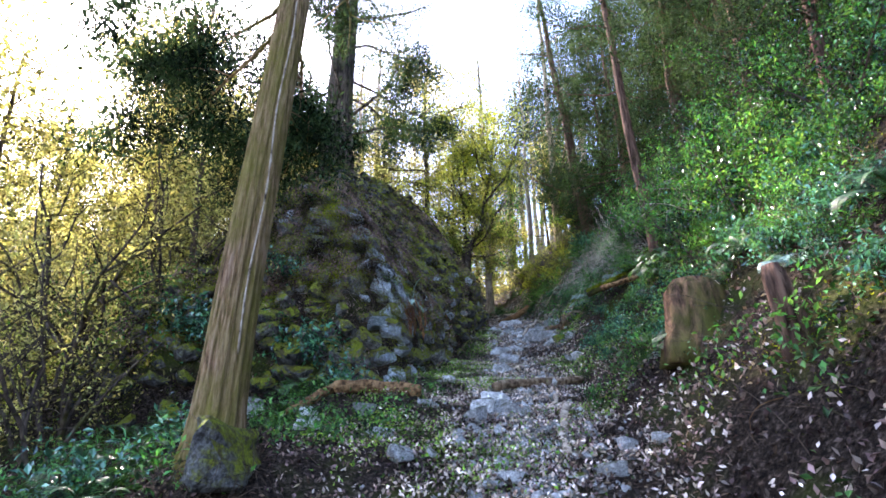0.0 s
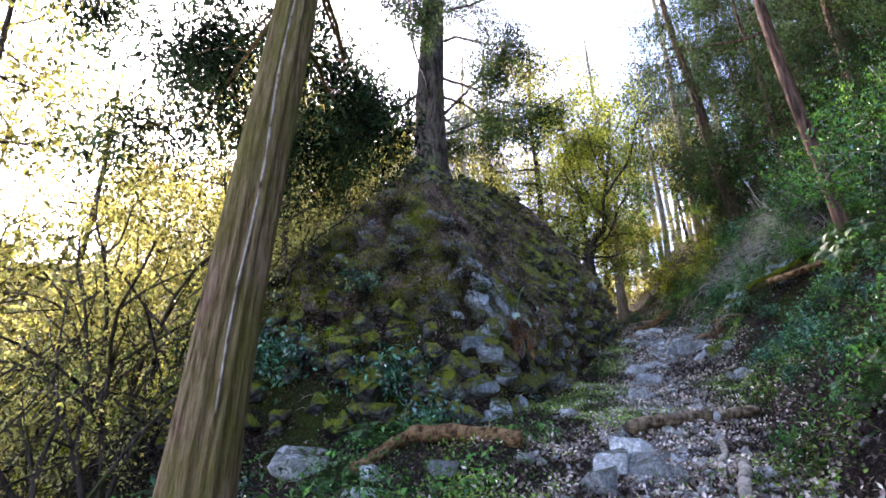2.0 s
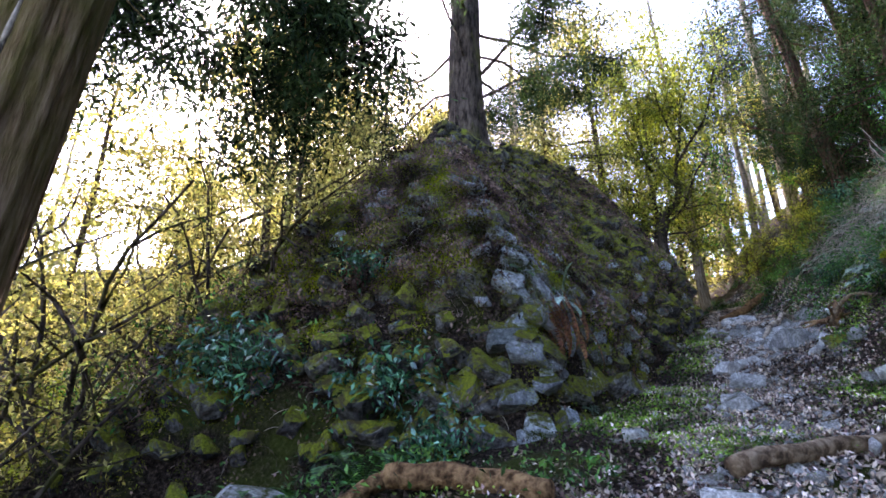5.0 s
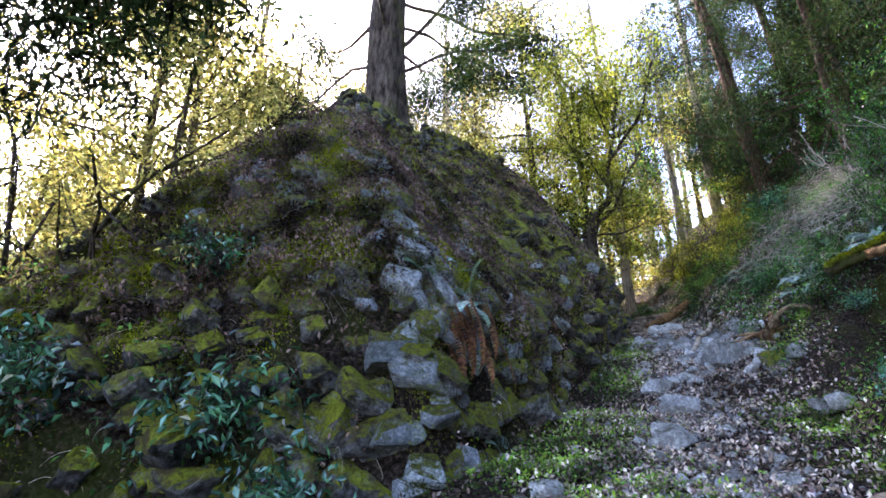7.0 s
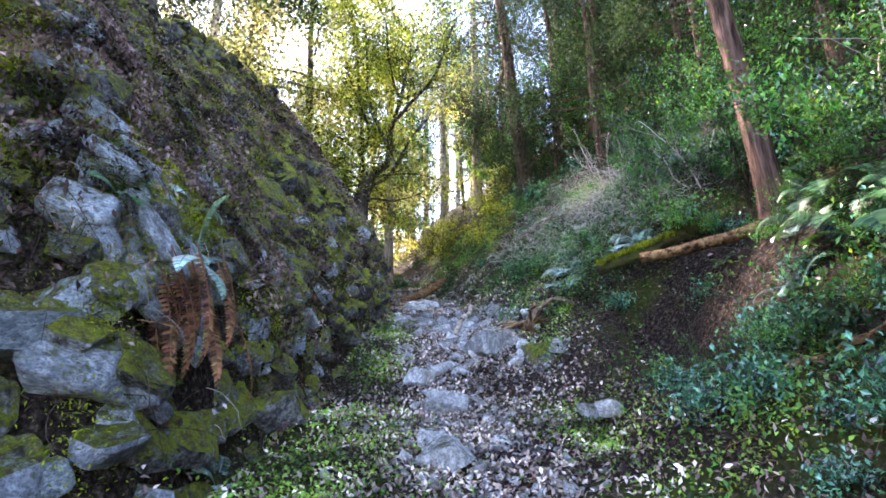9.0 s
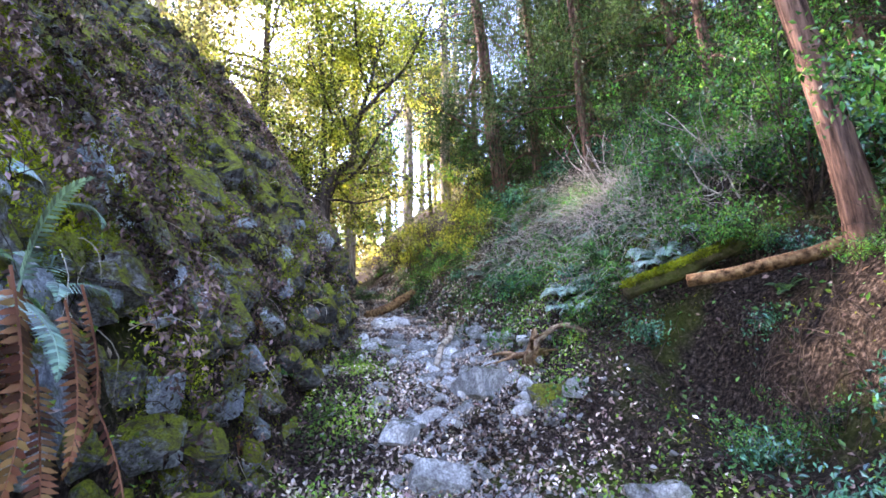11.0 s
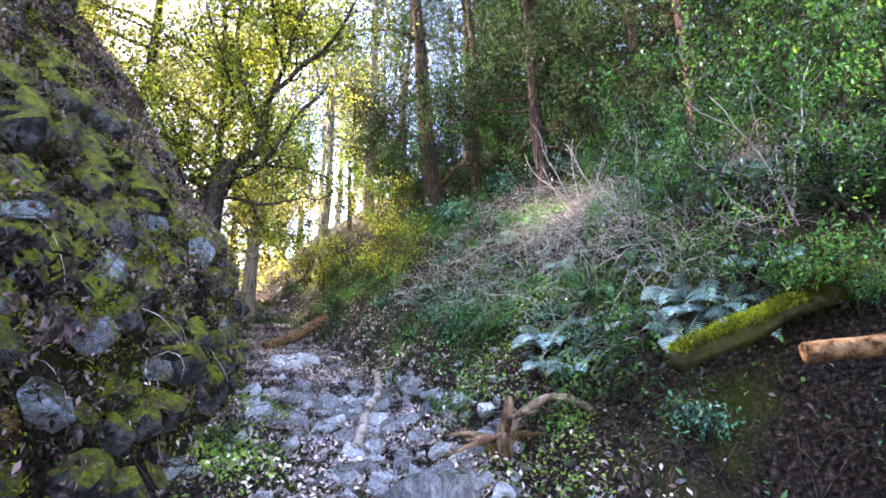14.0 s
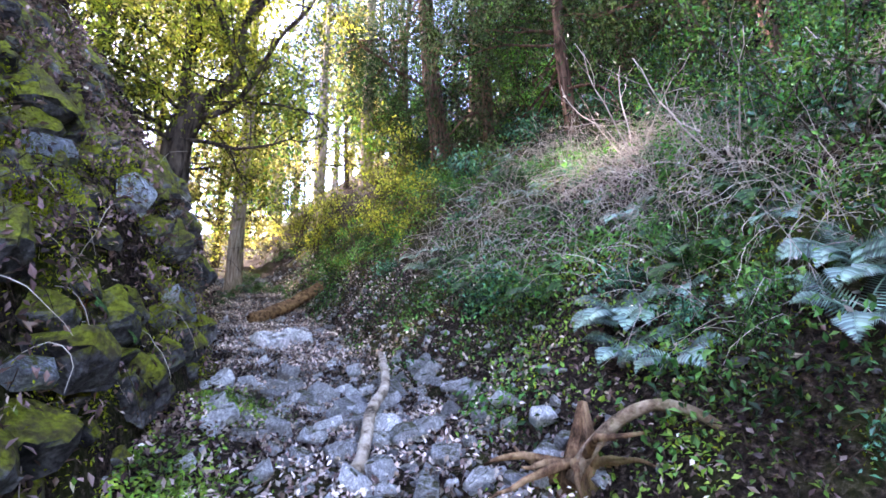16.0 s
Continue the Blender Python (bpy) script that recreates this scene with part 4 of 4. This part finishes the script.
for k, (x, y, sz) in enumerate(wall_spots):
    x, y = x + rp.uniform(-0.05, 0.05), y + rp.uniform(-0.06, 0.06)
    corner = 1.4 * abs((x + 2.95) + 0.72 * (gz(x, y) - 3.4) / 1.9) < 0.4 and y < 12.2
    me = rp.choice(BARE_STONES if (corner and rp.random() < 0.2) or rp.random() < 0.13 else WALL_STONES)
    if me in BARE_STONES:
        sz *= 0.78
    n = slope_normal(x, y, 0.25)
    if k < 300:
        ob = part("stone", me, stone_wall)
        q = n.to_track_quat("Z", "Y") @ Euler((0, 0, rp.uniform(-0.4, 0.4))).to_quaternion()
        ob.rotation_euler = (q @ Euler((rp.uniform(-0.3, 0.3), rp.uniform(-0.3, 0.3), 0)).to_quaternion()).to_euler()
        ob.scale = (sz * rp.uniform(0.9, 1.25), sz * rp.uniform(0.65, 0.95), sz * rp.uniform(0.7, 1.0))
        ob.location = Vector((x, y, gz(x, y))) - n * sz * rp.uniform(-0.06, 0.22) * (0.95 if y > 12 else 0.9) * (0.6 if me in BARE_STONES else 1.0) - stone_wall.location
    else:
        q = Vector((x, y, gz(x, y))) - n * sz * rp.uniform(-0.05, 0.22)
        rest.append((q.x, q.y, q.z, sz * rp.uniform(0.6, 1.1), rp.uniform(0, 6.28), rp.uniform(0.5, 1.1)))
for k, (x, y) in enumerate(((-2.6, 15.5), (-2.52, 16.05), (-2.62, 16.8), (-2.45, 17.3), (-2.42, 17.9), (-2.75, 14.6), (-2.78, 13.6), (-2.75, 12.9), (-3.05, 12.4), (-3.1, 13.4), (-2.85, 15.1), (-2.4, 18.3), (-2.95, 16.2), (-2.7, 17.2), (-3.2, 14.4))):
    n = slope_normal(x, y, 0.25)
    ob = part("stone", BARE_STONES[k % 8], stone_wall, "pale bare stone standing out of the moss")
    ob.rotation_euler = (n.to_track_quat("Z", "Y") @ Euler((rp.uniform(-0.3, 0.3), rp.uniform(-0.3, 0.3), rp.uniform(0, 6.28))).to_quaternion()).to_euler()
    ob.scale = (rp.uniform(0.2, 0.36), rp.uniform(0.14, 0.24), 0.2)
    ob.location = Vector((x, y, gz(x, y))) + n * 0.04 - stone_wall.location
for k in range(30):  # pale slabs up the corner of the wall
    u = k / 29
    x, y = float(np.interp(u, [0, 0.35, 0.7, 1], [-2.98, -3.3, -3.7, -4.5])) + rp.uniform(-0.2, 0.2), float(np.interp(u, [0, 0.35, 0.7, 1], [10.35, 10.75, 10.85, 11.1])) + rp.uniform(-0.2, 0.25)
    n = slope_normal(x, y, 0.3)
    ob = part("stone", BARE_STONES[k % 8], stone_wall, "pale bare slab on the corner of the wall")
    ob.rotation_euler = (n.to_track_quat("Z", "Y") @ Euler((rp.uniform(-0.35, 0.35), rp.uniform(-0.35, 0.35), 0.7 + rp.uniform(-0.5, 0.5))).to_quaternion()).to_euler()
    w = rp.uniform(0.10, 0.19)
    ob.scale = (w, w * rp.uniform(1.5, 2.6), w * 1.3)
    ob.location = Vector((x, y, gz(x, y))) + n * rp.uniform(0.0, 0.09) - stone_wall.location
for k, (x, y, w, d, mat) in enumerate(((-3.07, 10.05, 0.5, 0.36, 1), (-3.15, 10.2, 0.46, 0.3, 1), (-3.06, 9.92, 0.3, 0.24, 1), (-2.92, 10.2, 0.24, 0.2, 1), (-3.34, 11.0, 0.4, 0.3, 1), (-2.95, 11.25, 0.2, 0.42, 1), (-2.86, 10.5, 0.46, 0.34, 0), (-2.78, 11.6, 0.44, 0.36, 0), (-2.74, 12.5, 0.46, 0.4, 0), (-3.25, 9.8, 0.5, 0.36, 0), (-2.72, 10.95, 0.36, 0.28, 0), (-3.6, 9.6, 0.5, 0.4, 0), (-4.0, 9.35, 0.5, 0.4, 0))):
    n = slope_normal(x, y, 0.3)
    ob = part("stone", (WALL_STONES[k % 10], BARE_STONES[(k * 3) % 8])[mat], stone_wall, ("block cushioned with bright moss", "broad bare blue-grey slab")[mat])
    ob.rotation_euler = (n.to_track_quat("Z", "Y") @ Euler((rp.uniform(-0.15, 0.15), rp.uniform(-0.15, 0.15), rp.uniform(-0.4, 0.4))).to_quaternion()).to_euler()
    ob.scale = (w, d, w * 0.6)
    ob.location = Vector((x, y, gz(x, y))) - n * 0.03 - stone_wall.location
wall_rest = scattered("wall_stones", WALL_STONES[:8], rest, "mossy stones higher on the old wall", "", M_STONE)
wall_rest.parent = stone_wall
wall_rest.matrix_parent_inverse = Matrix.Translation(-stone_wall.location)


# ---- logs and wood ----
def log(name, label, a, b, r0, r1, mat, seed, lift=0.6, sag=0.0, sides=14, category="log", wob=0.03):
    """A fallen log or branch from a to b (x, y or x, y, z), resting on the ground."""
    pa = np.array(a if len(a) == 3 else (*a, gz(*a) + r0 * lift))
    pb = np.array(b if len(b) == 3 else (*b, gz(*b) + r1 * lift))
    r = np.random.RandomState(seed)
    u = np.linspace(0, 1, 14)[:, None]
    bend = wob * np.sin(u * np.array([[5.0, 6.2, 4.1]]) + r.uniform(0, 6, 3)) + 0.4 * wob * np.sin(u * 17 + r.uniform(0, 6, 3))
    pts = pa + (pb - pa) * u + bend + np.array([0, 0, -sag]) * np.sin(u * 3.14)
    if len(a) == 2:  # lies on the highest ground under it
        pts[:, 2] += max(0.0, float(np.max(land(pts[:, 0], pts[:, 1]) + 0.5 * r1 - pts[:, 2])))
    ob = new(name, mesh_from(name, *tube(pts, np.linspace(r0, r1, 14), sides, 0.1, seed, True, 3), mat, True))
    return tagged(ob, label, category)


log("fallen_log", "rotten brown log with a pale broken end", (-3.2, 7.72), (-1.95, 7.75), 0.095, 0.085, M_LOG, 1, 1.2)
log("fallen_log", "short split log leaning by the ferns", (-3.65, 7.25), (-3.3, 7.85), 0.075, 0.07, M_LOG, 2, 1.4)
log("fallen_log", "weathered bare log lying across the path edge", (-0.98, 8.9), (0.34, 10.5), 0.08, 0.07, M_TAN, 3, 2.2, -0.04)
log("fallen_stick", "pale bare stick lying on the path", (-0.1, 9.35), (-0.1, 7.3), 0.035, 0.028, M_DRIFT, 4, 1.6, category="stick")
log("fallen_stick", "pale bare stick lying on the path", (0.02, 7.7), (0.02, 5.5), 0.05, 0.04, M_DRIFT, 5, 1.4, category="stick")
log("fallen_branch", "pale crooked driftwood branch lying in the rubble", (-0.98, 16.35), (-0.42, 19.2), 0.048, 0.035, M_DRIFT, 6, 3.0, -0.12, wob=0.06, category="branch")
log("fallen_log", "brown log lying along the path beyond the bend", (-2.3, 23.4), (-1.0, 24.4), 0.13, 0.12, M_LOG, 7)
log("mossy_log", "long log thick with moss on the bank", (0.9, 14.2, 5.43), (2.95, 14.0, 6.22), 0.07, 0.095, M_MOSSLOG, 8, sides=18, wob=0.03, category="log")
log("cut_log", "sawn log with an orange cut end on the bank", (1.16, 13.48, 5.36), (2.9, 12.8, 5.72), 0.06, 0.075, M_LOG, 9, category="log")
log("fallen_stick", "dead stick leaning on the bank", (1.6, 10.4), (1.1, 11.3), 0.03, 0.02, M_LOG, 10, 1.2, category="stick")


def root_stump(x, y):
    t = thing("root_stump", x, y, gz(x, y), "uprooted orange-brown root stump with an arching root", "root stump")
    r = np.random.RandomState(3)
    part("stump", mesh_from("stump", *tube([(0, 0, -0.08), (0.01, 0, 0.08), (0.04, 0.02, 0.2), (0.05, 0.02, 0.36)], [0.11, 0.085, 0.055, 0.02], 14, 0.35, 4), M_ROOT, True), t)
    for k in range(14):
        a = k * 0.46 + r.uniform(-0.2, 0.2)
        line = wander((0, 0, 0.08), (math.cos(a), math.sin(a), r.uniform(-0.1, 0.5)), r.uniform(0.25, 0.6), 7, 0.24, 50 + k, -0.03)
        part("root", mesh_from("root", *tube(line, np.linspace(0.032, 0.006, 8), 7, 0.25, k), M_ROOT, True), t)
    arc = [(-0.08 + 0.66 * u, -0.06 - 0.42 * u, 0.02 + 0.32 * math.sin(2.9 * u) ** 0.8) for u in np.linspace(0, 1, 18)]
    part("arching_root", mesh_from("arching_root", *tube(arc, np.linspace(0.034, 0.018, 18), 8, 0.12, 3), M_TAN, True), t, "pale arching root")
    return t


root_stump(0.2, 15.7).scale = (1.2, 1.2, 1.25)


def broken_stump(x, y, h, r0, label, lean=(0, 0), seed=2, mat=M_ROTTEN):
    z = gz(x, y)
    pts = [(lean[0] * u, lean[1] * u, u) for u in (-0.2, 0, 0.12, h * 0.5, h * 0.85, h)]
    ob = new("tree_stump", mesh_from("tree_stump", *tube(pts, [r0 * 1.5, r0 * 1.35, r0 * 1.1, r0, r0 * 0.9, r0 * 0.6], 22, 0.22, seed, True, 5), mat, True))
    ob.location = (x, y, z)
    return tagged(ob, label, "stump")


broken_stump(1.38, 5.85, 0.66, 0.28, "rotten moss-capped stump in the bank")
broken_stump(1.62, 4.15, 0.56, 0.085, "broken reddish post of dead wood on the bank", (-0.15, 0.0), 5, M_CEDAR_RED)

# ---- dry stems, litter, moss and herbs ----
rn = np.random.RandomState(21)


def stems(name, label, count, spot, length, radius, mat, droop=-0.12, upward=0.7, category="dry stems"):
    pieces = []
    for k in range(count):
        x, y = spot()
        h = rn.normal(0, 0.7, 3)
        h[2] = upward + rn.uniform(-0.3, 0.4)
        line = wander((x, y, gz(x, y) - 0.02), h, length * rn.uniform(0.5, 1.2), 7, 0.22, k + 1000, droop)
        pieces.append(tube(line, np.linspace(radius, radius * 0.4, 8), 3, 0, k, False))
    ob = new(name, mesh_from(name, *joined(pieces), mat, True))
    return tagged(ob, label, category, kind="stuff")


def bank_spot(y0, y1, d0, d1):
    def spot():
        y = rn.uniform(y0, y1)
        return float(np.interp(y, XR[:, 0], XR[:, 1])) + rn.uniform(d0, d1), y
    return spot


def wall_spot():
    if rn.uniform() < 0.42:
        x = rn.uniform(-7.2, -3.0)
        return x, 8.9 + 0.7 * (x + 4.4) + rn.uniform(0.02, 3.2)
    y = rn.uniform(9.8, 19)
    return -2.8 + 0.065 * (y - 10.3) - rn.uniform(0.05, 2.6), y


stems("dry_brush", "tangle of pale dry stems on the bank", 2300, bank_spot(15.0, 21, 0.9, 3.6), 0.8, 0.0036, M_DRY, -0.2)
stems("dry_brush", "bleached dry grass and canes on the bank", 1300, bank_spot(14.6, 18.5, 1.5, 4.2), 0.8, 0.0038, M_DRY, -0.22)
stems("hanging_roots", "thin roots hanging in the dark hollow under the logs", 110, bank_spot(11.8, 14.2, 1.0, 1.7), 0.6, 0.005, M_TWIG, -0.4, 0.2)
stems("dry_twigs", "thin dead twigs and vines over the bank", 700, bank_spot(3, 15.5, 0.3, 3.5), 0.8, 0.005, M_TWIG)
stems("dead_fern_tuft", "dark dead fronds drooping over the boulder by the cedar", 150, lambda: (-2.8 + rn.normal(0, 0.2), 4.45 + rn.normal(0, 0.18)), 0.6, 0.006, M_TWIG, -0.35, 1.3)
stems("dead_vines", "thin dead stems and vines trailing over the wall", 2000, wall_spot, 0.7, 0.004, M_TWIG, -0.3, 0.35)
stems("pale_vines", "pale dry stems hanging over the wall", 700, wall_spot, 0.5, 0.0032, M_DRY, -0.35, 0.35)
stems("fallen_twigs", "small fallen twigs on the forest floor", 260, lambda: (rn.uniform(-4, 1.5), rn.uniform(2, 24)), 0.4, 0.006, M_LOG, -0.3, 0.15)


def cover(name, label, mat, count, spot, size, lift, droop, aspect, category, spread=0.0, fold=0.25, low=0.0):
    P = np.array([spot() for _ in range(count)])
    if spread:
        P = P + rn.normal(0, spread, P.shape)
    hollow = (P[:, 0] > 0.8) & (P[:, 0] < 2.6) & (P[:, 1] > 11.5) & (P[:, 1] < 14.6)
    P = P[~hollow | (rn.uniform(size=count) < 0.15)]  # little grows in the hollow under the logs
    count = len(P)
    z = land(P[:, 0], P[:, 1])
    e = 0.12
    N = np.column_stack([land(P[:, 0] - e, P[:, 1]) - land(P[:, 0] + e, P[:, 1]), land(P[:, 0], P[:, 1] - e) - land(P[:, 0], P[:, 1] + e), np.full(count, 2 * e)])
    N /= np.linalg.norm(N, axis=1)[:, None]
    V, F = leaves(np.column_stack([P, z]) + N * (low + rn.uniform(0.0, 1.0, count) * lift)[:, None], size, rn.randint(1 << 30), droop, aspect, None, fold)
    return tagged(new(name, mesh_from(name, V, F, mat)), label, category, kind="stuff")


def floor_spot():
    y = rn.uniform(1.5, 28)
    return float(path_x(y)) + rn.normal(0.1, 0.95), y


def bank_any():
    y = rn.uniform(2, 27)
    return float(np.interp(y, XR[:, 0], XR[:, 1])) + abs(rn.normal(0, 2.0)), y


CLUMPS = [p for p in (wall_spot() for _ in range(620)) if mound_rise(*p) > 1.7 or p[1] > 11.9 or rn.uniform() < 0.35]


def wall_clump():
    x, y = CLUMPS[rn.randint(len(CLUMPS))]
    return x + rn.normal(0, 0.075), y + rn.normal(0, 0.10)


HEAPS = [p for p in (wall_spot() for _ in range(520)) if mound_rise(*p) > 1.7 or p[1] > 11.9 or rn.uniform() < 0.25]


def wall_heap():
    x, y = HEAPS[rn.randint(len(HEAPS))]
    return x + rn.normal(0, 0.13), y + rn.normal(0, 0.17)


PATCH = [(-1.75, 6.1, 0.45), (-2.3, 7.0, 0.5), (-1.6, 10.6, 0.5), (-2.3, 10.6, 0.35), (-2.2, 11.6, 0.4), (-1.9, 12.6, 0.4), (-2.1, 14.5, 0.25), (-2.05, 16.0, 0.2), (-1.95, 17.6, 0.2), (0.2, 12.6, 0.3), (0.55, 15.4, 0.35), (0.8, 11.3, 0.4), (-1.0, 10.0, 0.3), (0.6, 17.0, 0.3), (-0.6, 5.6, 0.4), (0.5, 7.5, 0.4)]


def patch_spot():
    x, y, s = PATCH[rn.randint(len(PATCH))]
    return x + rn.normal(0, s), y + rn.normal(0, s * 1.4)


BCL = [p for p in (bank_any() for _ in range(420)) if (p[0] - np.interp(p[1], XR[:, 0], XR[:, 1]) > 0.55 or rn.uniform() < 0.2) and (p[1] > 7 or p[0] > 2.6 or rn.uniform() < 0.3)]


def bank_clump():
    x, y = BCL[rn.randint(len(BCL))]
    return x + rn.normal(0, 0.14), y + rn.normal(0, 0.18)


def left_clump():
    x, y = LCL[rn.randint(len(LCL))]
    return x + rn.normal(0, 0.2), y + rn.normal(0, 0.2)


def left_floor():
    return rn.uniform(-9, -2), rn.uniform(1, 9)


LCL = [left_floor() for _ in range(110)]
cover("leaf_litter", "brown and grey fallen leaves over the path", M_LITTER, 34000, floor_spot, 0.05, 0.05, 0.0, 0.55, "fallen leaves", 0, 0.12, 0.03)
cover("leaf_litter", "dark old leaves under the path litter", M_DARKLITTER, 34000, floor_spot, 0.05, 0.04, 0.0, 0.55, "fallen leaves", 0, 0.12, 0.02)
# pale cover that brightens the left low ground as strong sun would
cover("leaf_litter", "fallen leaves on the low ground, coloured pale to look sunlit", M_SUNLIT_LITTER, 60000, lambda: (rn.uniform(-30, -7.5), rn.uniform(1, 30)), 0.14, 0.05, 0.0, 0.6, "fallen leaves", 0, 0.12, 0.02)
cover("leaf_litter", "brown fallen leaves on the bank", M_DARKLITTER, 13000, bank_any, 0.06, 0.03, 0.0, 0.55, "fallen leaves")
cover("leaf_litter", "dead leaves caught on the stone wall", M_DARKLITTER, 48000, wall_heap, 0.06, 0.16, 0.5, 0.45, "fallen leaves", low=0.02)
cover("leaf_litter", "dead leaves on the low ground by the cedar", M_DARKLITTER, 6000, left_floor, 0.06, 0.03, 0.0, 0.55, "fallen leaves")
cover("herbs", "patches of small bright green herbs", M_HERB, 17000, patch_spot, 0.042, 0.09, -0.3, 0.6, "herbs")
cover("bank_herbs", "low green plants growing over the bank", M_FERN, 34000, bank_clump, 0.06, 0.30, -0.2, 0.5, "herbs")
cover("moss", "yellow-green moss tufts on the wall", M_MOSS, 230000, wall_clump, 0.026, 0.12, -0.4, 0.4, "moss")
cover("moss", "moss tufts along the bank", M_MOSS, 40000, bank_clump, 0.026, 0.05, -0.6, 0.4, "moss")
cover("undergrowth", "dark low undergrowth on the ground by the cedar", M_FERN, 12000, left_clump, 0.07, 0.3, -0.2, 0.45, "undergrowth")


def log_spot():
    u = rn.uniform(-0.02, 1.02)
    return 0.9 + 2.05 * u, 14.2 - 0.2 * u, 5.43 + 0.79 * u


LP = np.array([log_spot() for _ in range(4600)])
ANG = rn.uniform(-0.9, 1.1, len(LP))
LP += np.column_stack([np.sin(ANG) * 0.0, -np.sin(ANG), np.cos(ANG)]) * 0.085 * rn.uniform(0.8, 1.75, (len(LP), 1))
tagged(new("log_moss", mesh_from("log_moss", *leaves(LP, 0.042, 77, -0.1, 0.35), M_MOSS)), "bright moss furring the fallen log", "moss", kind="stuff")
